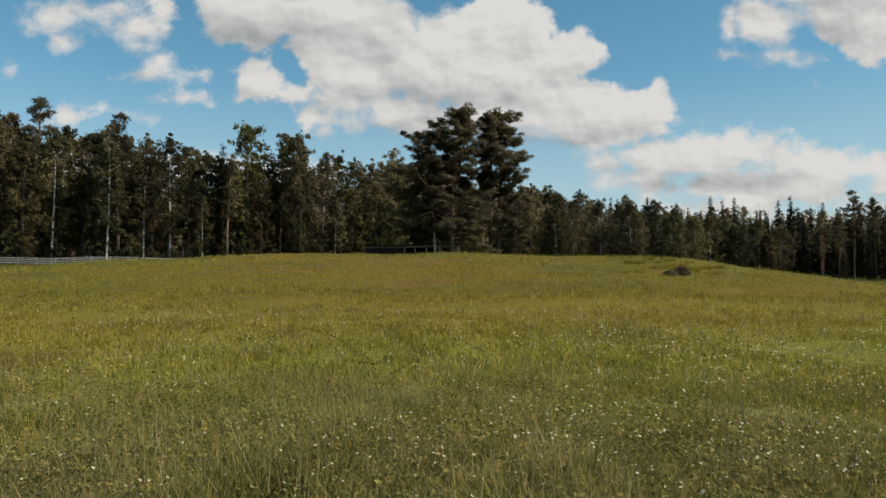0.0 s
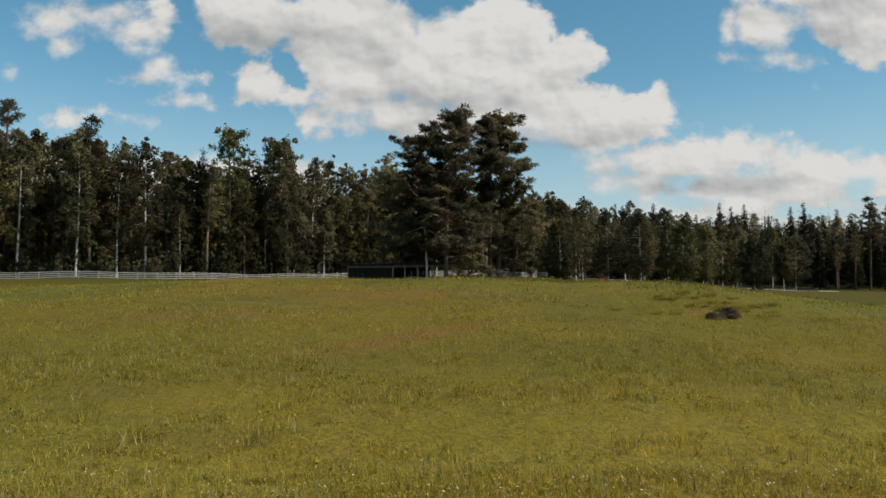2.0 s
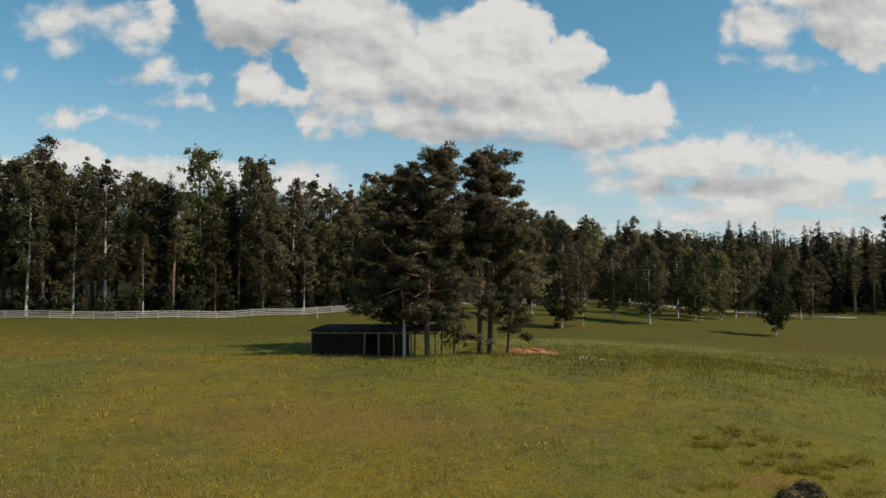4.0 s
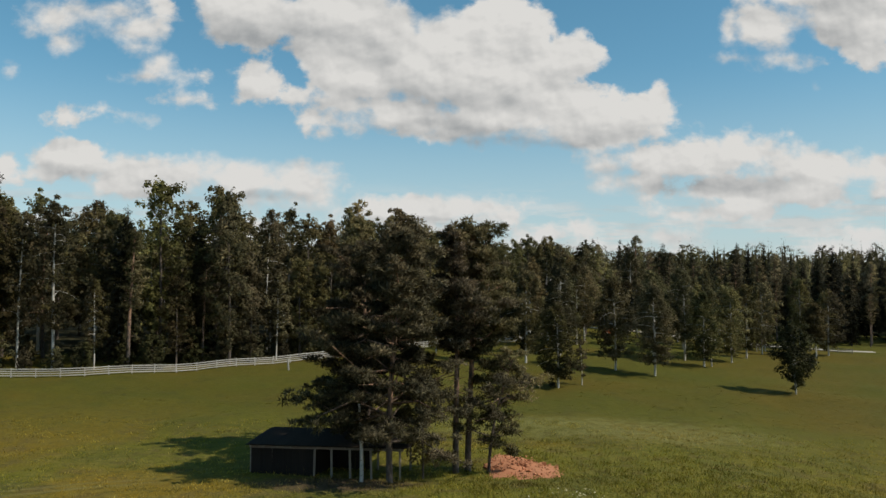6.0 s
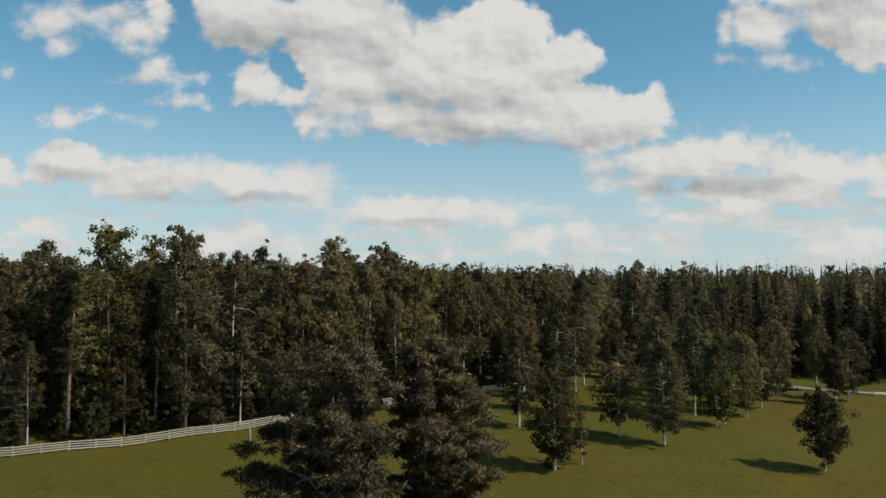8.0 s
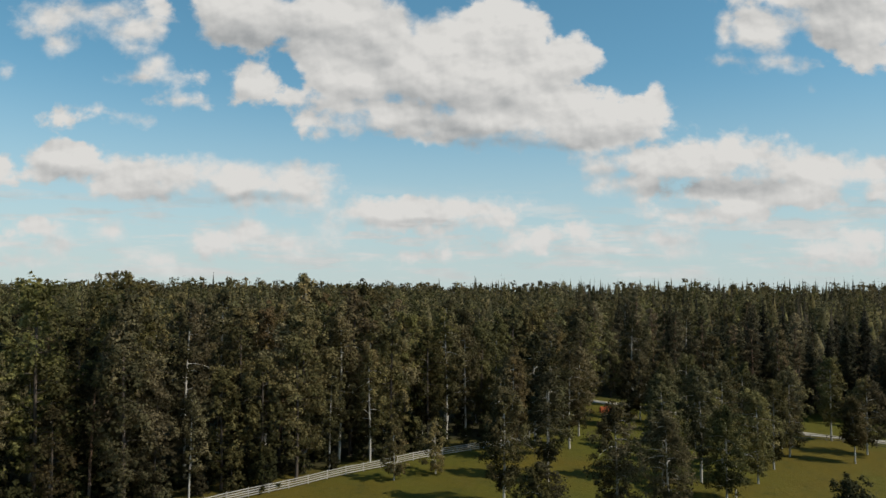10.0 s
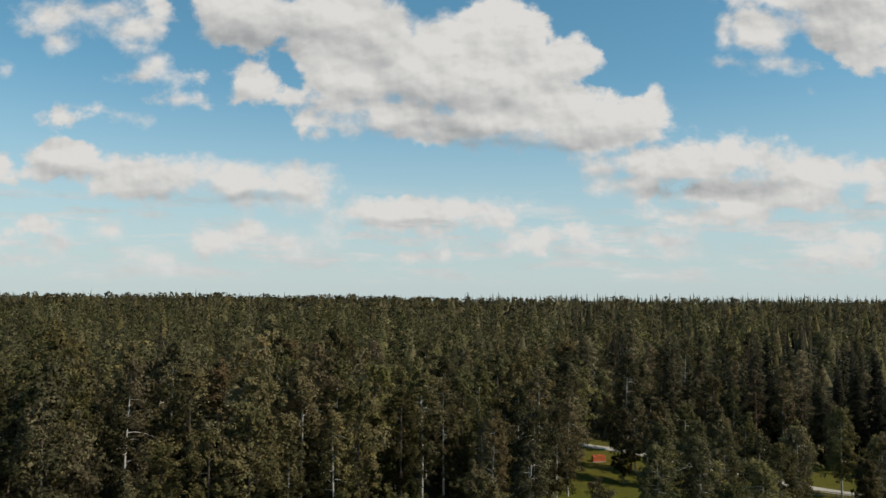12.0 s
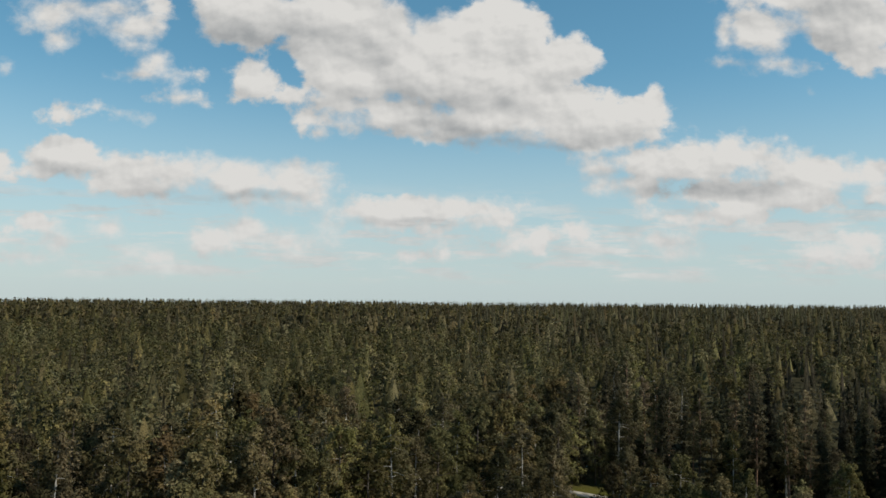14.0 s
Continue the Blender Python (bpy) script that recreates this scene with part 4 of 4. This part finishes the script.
def far_spot(r):
    y = 440 * math.exp(r.uniform(0, 1) * 1.0)
    return 20 + r.uniform(-1, 1) * (0.66 * y), y


def rim_spot(r):
    y = 1100 * math.exp(r.uniform(0, 1) * 1.25)
    return 20 + r.uniform(-1, 1) * (0.68 * y), y


small_crowns(1, 1500, 300, 0.40, deep_spot, 7.6, "deep_woods", "continuous mixed forest behind the pasture", FAR_MATS)
used.clear()
small_crowns(2, 3600, 54, 0.95, far_spot, 5.6, "far_woods", "distant mixed forest canopy", FAR_MATS)
used.clear()
small_crowns(3, 3200, 12, 1.8, rim_spot, 7.0, "horizon_woods", "forest canopy at the horizon", FAR_MATS)

# ---- fence ----
FENCE_LINE = [(-140, 143), (-100, 146.5), (-64, 151.5), (-50, 154.5), (-40, 161.0), (-24, 173.5), (-10, 186), (5, 198), (21, 212), (31, 222)]
EAST_LINE = [(84, 239), (93, 237.5), (104, 233), (111, 230)]


def along(line, step):
    pts = np.array(line, float)
    d = np.r_[0, np.cumsum(np.linalg.norm(np.diff(pts, axis=0), axis=1))]
    s = np.arange(0, d[-1], step)
    return [(float(np.interp(q, d, pts[:, 0])), float(np.interp(q, d, pts[:, 1]))) for q in s]


def unit_box(name, size, bevel, mat):
    bm = bmesh.new()
    bmesh.ops.create_cube(bm, size=1.0, matrix=Matrix.Diagonal((*size, 1)))
    bmesh.ops.bevel(bm, geom=list(bm.edges), offset=bevel, segments=1, affect="EDGES")
    me = bpy.data.meshes.new(name)
    bm.to_mesh(me)
    bm.free()
    me.materials.append(mat)
    return me


def fence(line, label, step=3.4, rails=4, height=1.35, wood=None):
    root = thing("wooden_fence", label, "fence")
    post_me = unit_box("post", (0.14, 0.14, height + 0.5), 0.015, wood or M_FENCE)
    rail_me = unit_box("rail", (1.0, 0.045, 0.15), 0.012, wood or M_FENCE)
    r = np.random.default_rng(len(line))
    pts = along(line, step)
    for n, (x, y) in enumerate(pts):
        ob = part("post", post_me, None, root)
        ob.matrix_world = pose(x, y, at_ground(x, y, 0) + height / 2 - 0.17, r.normal(0, 1.2), r.normal(0, 1.2), r.uniform(0, 20))
        if n + 1 == len(pts):
            break
        x2, y2 = pts[n + 1]
        for k in range(rails):
            h = 0.28 + k * (height - 0.36) / (rails - 1)
            a = Vector((x, y, at_ground(x, y, 0) + h + r.normal(0, 0.012)))
            b = Vector((x2, y2, at_ground(x2, y2, 0) + h + r.normal(0, 0.012)))
            ob = part("rail", rail_me, None, root)
            yaw = math.atan2(y2 - y, x2 - x)
            ob.matrix_world = Matrix.Translation((a + b) / 2 + Vector((math.sin(yaw), -math.cos(yaw), 0)) * 0.095) @ (b - a).to_track_quat("X", "Z").to_matrix().to_4x4() @ Matrix.Diagonal(((b - a).length + 0.1, 1, 1, 1))
    return root


fence(FENCE_LINE, "long weathered four-rail wooden fence along the forest edge")
fence(EAST_LINE, "grey wooden rail fence beside the gravel road", 3.2, 3, 1.15, M_POST)
for n, (x, y, h) in enumerate(((-20.6, 166.9, 1.9), (57.4, 187.0, 1.5), (82.0, 226.0, 1.3), (84.0, 229.0, 1.3))):
    bm = bmesh.new()
    bmesh.ops.create_cone(bm, cap_ends=True, segments=10, radius1=0.15, radius2=0.12, depth=h + 0.4)
    ob = part("wooden_post", bm, M_FENCE)
    ob.matrix_world = pose(x, y, at_ground(x, y, 0) + h / 2 - 0.2, 2, -3, 0)
    tagged(ob, "single pale wooden post standing on the pasture", "post", "pasture posts")

# ---- gravel road ----


def road():
    xs = np.linspace(-60, 116, 89)
    ys = np.array([road_y(x) for x in xs])
    ys = np.convolve(np.pad(ys, 3, mode="edge"), np.ones(7) / 7, "valid")
    side = unit(np.stack([-np.gradient(ys), np.gradient(xs)], -1))
    v = []
    for n, (x, y) in enumerate(zip(xs, ys)):
        for q, lift in ((-2.2, -0.25), (-1.6, 0.10), (-0.7, 0.14), (0, 0.17), (0.7, 0.14), (1.6, 0.10), (2.2, -0.25)):
            px, py = x + side[n, 0] * q, y + side[n, 1] * q
            v.append((px, py, float(ground_z(x, y)) * 0.6 + float(ground_z(px, py)) * 0.4 + lift))
    i, j = np.meshgrid(np.arange(len(xs) - 1), np.arange(6), indexing="ij")
    a = i * 7 + j
    f = np.stack([a, a + 1, a + 8, a + 7], -1).reshape(-1, 4)
    return part("road", mesh_of("road", v, f, M_GRAVEL, True), None)


tagged(road(), "pale sandy gravel road winding between the trees", "road", kind="structure")

# ---- shed ----


def shed():
    root = thing("wooden_shed", "low dark wooden shed with open bays and sloping felt roof", "shed")
    x0, y0 = -10.2, 100.0
    z0 = at_ground(-5, 100, 0.2)
    root.matrix_world = pose(x0, y0, z0, 0, 0, -8)
    plank = unit_box("plank", (0.19, 0.03, 1.0), 0.006, M_PLANK)
    FRONT, BACK, LONG, DEEP, SHUT = 2.45, 2.8, 12.4, 4.8, 5.2
    r = np.random.default_rng(4)

    def boards(name, start, way, count, base, tops):
        wall = part(name, unit_box(name, (0.08, 0.08, tops[0]), 0.01, M_POST), None, root)
        here = pose(start[0], start[1], tops[0] / 2 - 0.1)
        wall.matrix_local = here
        for n in range(count):
            f = (n + 0.5) / count
            top = tops[0] + (tops[1] - tops[0]) * f
            ob = part("plank", plank, None, wall)
            ob.matrix_local = here.inverted() @ pose(start[0] + way[0] * (n + 0.5) * 0.2, start[1] + way[1] * (n + 0.5) * 0.2, base + (top - base) / 2, 0, r.normal(0, 0.4), 90 if way[1] else 0) @ Matrix.Diagonal((1, 1 + r.uniform(0, 0.6), (top - base), 1))

    boards("front_wall", (0, 0), (1, 0), 26, -0.3, (FRONT, FRONT))
    boards("side_wall", (0, 0.05), (0, 1), 24, -0.3, (FRONT, BACK))
    boards("back_wall", (0, DEEP), (1, 0), 44, -0.3, (BACK, BACK))
    boards("inner_wall", (SHUT, 0.05), (0, 1), 24, -0.3, (FRONT, BACK))
    post = unit_box("post", (0.15, 0.15, 1.0), 0.015, M_POST)
    for px, py, top in ((5.3, 0, FRONT), (6.7, 0, FRONT), (8.2, 0, FRONT), (9.9, 0, FRONT), (12.2, 0.1, FRONT), (12.2, DEEP - 0.1, BACK), (9.4, DEEP - 0.1, BACK)):
        ob = part("post", post, None, root)
        ob.matrix_local = pose(px, py, top / 2 - 0.15, r.normal(0, 1), r.normal(0, 1.2), 0) @ Matrix.Diagonal((1, 1, top + 0.3, 1))
    beam = unit_box("beam", (1.0, 0.12, 0.18), 0.01, M_POST)
    for py, top in ((0, FRONT), (DEEP - 0.05, BACK)):
        ob = part("beam", beam, None, root)
        ob.matrix_local = pose(LONG / 2, py, top + 0.02) @ Matrix.Diagonal((LONG + 0.2, 1, 1, 1))
    slope = math.degrees(math.atan2(BACK - FRONT, DEEP))
    rafter = unit_box("rafter", (0.09, DEEP + 0.9, 0.14), 0.01, M_POST)
    for n in range(12):
        ob = part("rafter", rafter, None, root)
        ob.matrix_local = pose(0.1 + n * (LONG - 0.2) / 11, DEEP / 2, (FRONT + BACK) / 2 + 0.17, slope, 0, 0)
    sheet = unit_box("roof_sheet", (1.07, DEEP + 1.1, 0.035), 0.008, M_ROOF)
    roof = part("roof", unit_box("roof", (LONG + 0.6, DEEP + 1.0, 0.05), 0.01, M_PLANK), None, root, "sloping roof covered with dark felt")
    roof.matrix_local = pose(LONG / 2, DEEP / 2, (FRONT + BACK) / 2 + 0.27, slope, 0, 0)
    for n in range(13):
        ob = part("roof_sheet", sheet, None, roof)
        ob.matrix_local = pose(-LONG / 2 + 0.5 + n * 1.0, 0, 0.043 + 0.006 * (n % 2), 0, r.normal(0, 0.25), 0)


shed()


def heap(name, x, y, size, mat, label, category, seed, count, chip, piece):
    """A low mound of loose pieces."""
    root = thing(name, label, category)
    root.matrix_world = pose(x, y, at_ground(x, y, 0), 0, 0, 0)
    r = np.random.default_rng(seed)
    ring, rows = 40, 9
    v, f = [], []
    for i in range(rows + 1):
        q = i / rows
        for j in range(ring):
            a = j * 6.2832 / ring
            wob = 1 + 0.10 * math.sin(3 * a + seed) + 0.06 * math.sin(7 * a)
            px, py = math.cos(a) * size[0] * q * wob, math.sin(a) * size[1] * q * wob
            drop = float(ground_z(x + px, y + py)) - float(ground_z(x, y))
            v.append((px, py, drop + size[2] * (1 - q**1.7) * (0.8 + 0.3 * math.sin(a * 2 + 3 * q)) - 0.10 * q + 0.03 * r.normal()))
    for i in range(rows):
        for j in range(ring):
            f.append((i * ring + j, (i + 1) * ring + j, (i + 1) * ring + (j + 1) % ring, i * ring + (j + 1) % ring))
    part("mound", mesh_of("mound", v, f, mat, True), None, root)
    me = unit_box(piece, chip, 0.012, mat)
    top = np.array(v)
    for n in range(count):
        k = r.integers(0, len(top) - ring)
        ob = part(piece, me, None, root)
        ob.matrix_local = Matrix.Translation(Vector(top[k]) + Vector((r.normal(0, 0.15), r.normal(0, 0.12), 0.03))) @ Euler(r.uniform(-0.7, 0.7, 3) * np.array([1, 1, 4])).to_matrix().to_4x4() @ Matrix.Scale(r.uniform(0.6, 1.4), 4)


heap("chip_heap", 11.7, 102.2, (3.5, 5.2, 0.45), M_CHIP, "low heap of orange-red bark chips under the pines", "heap", 2, 220, (0.32, 0.16, 0.06), "chip")


def brick_stack(x, y):
    root = thing("brick_stack", "stack of orange-red bricks in a forest clearing", "bricks")
    root.matrix_world = pose(x, y, at_ground(x, y, 0.02), 0, 0, 12)
    r = np.random.default_rng(9)
    pallet = unit_box("pallet", (3.2, 1.3, 0.14), 0.01, M_FENCE)
    part("pallet", pallet, None, root).matrix_local = pose(0, 0, 0.07)
    brick = unit_box("brick", (0.40, 0.30, 0.22), 0.012, M_BRICK)
    for layer in range(6):
        for i in range(7):
            for j in range(3):
                if layer == 5 and r.uniform() < 0.45:
                    continue
                ob = part("brick", brick, None, root)
                ob.matrix_local = pose(-1.3 + i * 0.43 + r.normal(0, 0.01), -0.4 + j * 0.4, 0.26 + layer * 0.235, 0, 0, r.normal(0, 2))


brick_stack(52.0, 255.3)


def bush(x, y, w_, h, seed, label):
    r = np.random.default_rng(seed)
    root = thing("low_bush", label, "bush", "bushes on the crest")
    root.matrix_world = pose(x, y, at_ground(x, y, 0.05), 0, 0, 0)
    n = 60
    a, q = r.uniform(0, 6.283, n), np.sqrt(r.uniform(0, 1, n))
    c = np.stack([np.cos(a) * q * w_ / 2, np.sin(a) * q * w_ / 2, h * (1 - q**2) ** 0.5 * r.uniform(0.25, 0.95, n)], -1)
    s = np.linspace(0, 1, 4)[:, None]
    part("stems", mesh_of("stems", *join([tube(c[k] * s, 0.02 * (1.1 - s[:, 0]), 4) for k in range(24)]), M_SPRUCE_BARK, True), None, root)
    part("foliage", mesh_of("foliage", *leaves(r, c, 70, (0.13, 0.13, 0.10), 0.07, 0.5, np.zeros(3)), M_BRUSH), None, root)


bush(17.5, 56.6, 1.2, 0.65, 1, "dark rounded bush on a grassy mound at the crest")
bush(16.7, 56.2, 0.7, 0.4, 2, "small dark bush on the grassy mound")


def rough_tuft(x, y, w_, h, seed):
    """A coarse tussock: a dome of arching blades."""
    r = np.random.default_rng(seed)
    n = 170
    a, q = r.uniform(0, 6.283, n), np.sqrt(r.uniform(0, 1, n))
    foot = np.stack([np.cos(a) * q * w_ / 2, np.sin(a) * q * w_ / 2, -0.05 + 0 * q], -1)
    lean = np.stack([np.cos(a) * q, np.sin(a) * q, 0 * q], -1) * h * 0.9 + r.normal(0, 0.25 * h, (n, 3))
    tip = foot + lean * np.array([1, 1, 0.3]) + np.array([0, 0, 1.0]) * (h * (1.1 - 0.55 * q) * r.uniform(0.6, 1.2, n))[:, None]
    side = unit(np.cross(tip - foot, r.normal(0, 1, (n, 3)))) * 0.014
    v = np.stack([foot - side, foot + side, tip], 1).reshape(-1, 3)
    ob = part("grass_tussock", mesh_of("grass_tussock", v, np.arange(3 * n).reshape(-1, 3), M_BLADE if seed % 3 else M_HERB), None)
    ob.matrix_world = pose(x, y, at_ground(x, y, 0.0))
    return tagged(ob, "coarse dark grass tussock on the rough mound", "tussock", "tussocks on the mound")


r_t = np.random.default_rng(77)
for n in range(34):
    x, y = 18.2 + r_t.normal(0, 2.6), 60.0 + r_t.normal(0, 2.6)
    if (x - 17.3) ** 2 + (y - 56.6) ** 2 > 0.9:
        rough_tuft(x, y, r_t.uniform(0.3, 0.8), r_t.uniform(0.2, 0.42), 300 + n)
for n, (x, y, w_, h) in enumerate(((14.6, 57.6, 0.9, 0.5), (19.8, 56.9, 0.9, 0.4), (21.6, 60.5, 1.1, 0.5), (22.6, 55.5, 1.1, 0.5), (24.3, 56.0, 0.9, 0.4), (17.0, 63.5, 0.9, 0.4))):
    rough_tuft(x, y, w_, h, 400 + n)

# ---- grass ----


def blades(seed, spots, per, height, width, spread, lean=0.5):
    """Tufts of narrow two-piece blades at the given spots: vertices and triangles."""
    r = np.random.default_rng(seed)
    n = len(spots) * per
    base = np.repeat(spots, per, 0) + r.normal(0, spread, (n, 2))
    z = ground_z(base[:, 0], base[:, 1]) - 0.02
    root = np.stack([base[:, 0], base[:, 1], z], -1)
    a = r.uniform(0, 6.283, n)
    tall = np.array([noise.noise(Vector((p * 0.7, q * 0.7, 5.0))) + 0.6 * noise.noise(Vector((p * 2.1, q * 2.1, 8.0))) for p, q in spots])
    h = height * r.uniform(0.45, 1.25, (n, 1)) * np.repeat(np.clip(0.85 + 0.75 * tall, 0.25, 1.6), per)[:, None]
    side = np.stack([np.cos(a), np.sin(a), 0 * a], -1) * width * r.uniform(0.6, 1.3, (n, 1))
    b = r.uniform(0, 6.283, n)
    fall = np.stack([np.cos(b), np.sin(b), 0 * b], -1) * h * np.abs(r.normal(0, lean, (n, 1)))
    up = np.array([[0, 0, 1.0]]) * h
    v = np.stack([root - side, root + side, root + fall + up], 1).reshape(-1, 3)
    return v, np.arange(3 * n).reshape(-1, 3)


def strip(seed, y0, y1, per_m2, wide=0.61):
    r = np.random.default_rng(seed)
    n = int(per_m2 * (y1 - y0) * (wide * (y0 + y1) + 4))
    y = np.sqrt(r.uniform(y0**2, y1**2, n))
    x = r.uniform(-1, 1, n) * (wide * y + 2)
    s = np.stack([x, y], -1)
    keep = np.array([noise.noise(Vector((a * 0.22, b * 0.22, 0.0))) + 0.7 * noise.noise(Vector((a * 1.3, b * 1.3, 4.0))) > 0.30 - r.uniform(0, 0.72) for a, b in s])
    return s[keep]


def patchy(seed, y0, y1, per_m2):
    """Spots gathered in ragged drifts."""
    s = strip(seed, y0, y1, per_m2)
    return s[np.array([noise.noise(Vector((a * 0.55, b * 0.4, 11.0))) + 0.5 * noise.noise(Vector((a * 1.6, b * 1.2, 2.0))) > 0.16 for a, b in s])]


def stuff(name, data, mat, label, category="grass"):
    tagged(part(name, mesh_of(name, *data, mat), None), label, category, kind="stuff")


GRASS = [
    blades(1, strip(1, 2.5, 11, 190), 7, 0.165, 0.006, 0.06, 0.8),
    blades(2, strip(2, 11, 26, 55), 7, 0.20, 0.011, 0.10, 0.7),
    blades(3, strip(3, 26, 60, 7), 7, 0.20, 0.018, 0.2, 0.7),
    blades(4, strip(4, 60, 125, 1.2), 8, 0.22, 0.045, 0.35, 0.7),
]
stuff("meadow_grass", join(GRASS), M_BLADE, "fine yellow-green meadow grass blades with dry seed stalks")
stuff("dry_stalks", join([blades(8, strip(8, 2.5, 11, 60), 2, 0.33, 0.0035, 0.08, 0.35), blades(9, strip(9, 11, 26, 22), 2, 0.34, 0.006, 0.1, 0.35), blades(10, strip(10, 26, 60, 3), 2, 0.34, 0.012, 0.2, 0.4)]), M_STALK, "thin dry straw-coloured grass stalks with seed heads")
r_w = np.random.default_rng(12)
weedy = np.stack([r_w.normal(22, 16, 2600), r_w.normal(96, 9, 2600)], -1)
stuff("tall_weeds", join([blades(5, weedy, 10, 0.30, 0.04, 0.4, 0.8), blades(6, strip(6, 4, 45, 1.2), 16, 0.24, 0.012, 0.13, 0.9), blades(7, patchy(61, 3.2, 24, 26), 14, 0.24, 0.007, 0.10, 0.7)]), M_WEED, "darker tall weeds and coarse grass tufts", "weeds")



def herbs(seed, spots, per, height, spread, size):
    """Clover and other small broad leaves between the blades: vertices and triangles."""
    r = np.random.default_rng(seed)
    z = ground_z(spots[:, 0], spots[:, 1]) + height * r.uniform(0.2, 1.0, len(spots))
    return leaves(r, np.column_stack([spots, z]), per, (spread, spread, spread * 0.5), size, 0.8, None, 0.8)


stuff("meadow_herbs", join([herbs(31, strip(31, 2.5, 11, 105), 9, 0.15, 0.05, 0.014), herbs(32, strip(32, 11, 26, 16), 9, 0.14, 0.08, 0.024), herbs(33, strip(33, 26, 62, 2.0), 8, 0.10, 0.2, 0.036)]), M_HERB, "low clover and broad-leaved herbs in the grass", "herbs")
r_p = np.random.default_rng(44)
tufts = np.stack([r_p.uniform(-75, 75, 1300), r_p.uniform(108, 168, 1300)], -1)
tufts = tufts[(tufts[:, 1] < 150 + 0.3 * tufts[:, 0]) | (tufts[:, 0] > 0)]
stuff("pasture_tufts", blades(45, tufts, 9, 0.13, 0.05, 0.3, 0.9), M_WEED, "scattered darker grass tufts on the grazed pasture")


def flowers():
    r = np.random.default_rng(5)
    spots = np.concatenate([strip(21, 3.0, 26, 20.0), np.stack([r.normal(5.0, 2.2, 1100), r.normal(13.5, 2.6, 1100)], -1), np.stack([r.normal(1.3, 1.9, 900), r.normal(5.8, 1.3, 900)], -1), np.stack([r.normal(15.5, 2.0, 60), r.normal(91.5, 1.4, 60)], -1)])
    keep = np.array([noise.noise(Vector((a * 0.3 + 9, b * 0.3, 2.0))) > -0.15 or a > 3 for a, b in spots])
    spots = spots[keep & (spots[:, 1] > 3)]
    n = len(spots)
    big = np.where(spots[:, 1] > 60, 0.06, np.clip(0.0062 + 0.0006 * spots[:, 1], 0.007, 0.015))[:, None]
    top = np.stack([spots[:, 0], spots[:, 1], ground_z(spots[:, 0], spots[:, 1]) + r.uniform(0.14, 0.27, n)], -1)
    t = np.linspace(0, 2 * np.pi, 6, endpoint=False)
    tip = r.normal(0, 0.35, (n, 1, 2))
    ring = np.stack([np.cos(t), np.sin(t)], -1)[None] * (big * r.uniform(0.6, 1.3, (n, 1)))[:, :, None]
    v = np.concatenate([top[:, None, :2] + ring, top[:, None, 2:] + (ring * tip).sum(-1, keepdims=True)], -1)
    low = top[:, None] - np.array([0, 0, 1.0]) * big[:, :, None] * 0.7
    v = np.concatenate([v, low], 1).reshape(-1, 3)
    f = [(7 * k + j, 7 * k + (j + 1) % 6, 7 * k + 6) for k in range(n) for j in range(6)] + [(7 * k, 7 * k + j, 7 * k + j + 1) for k in range(n) for j in range(1, 5)]
    return v, np.array(f)


stuff("white_meadow_flowers", flowers(), M_PETAL, "small white clover and daisy heads in the grass", "flowers")
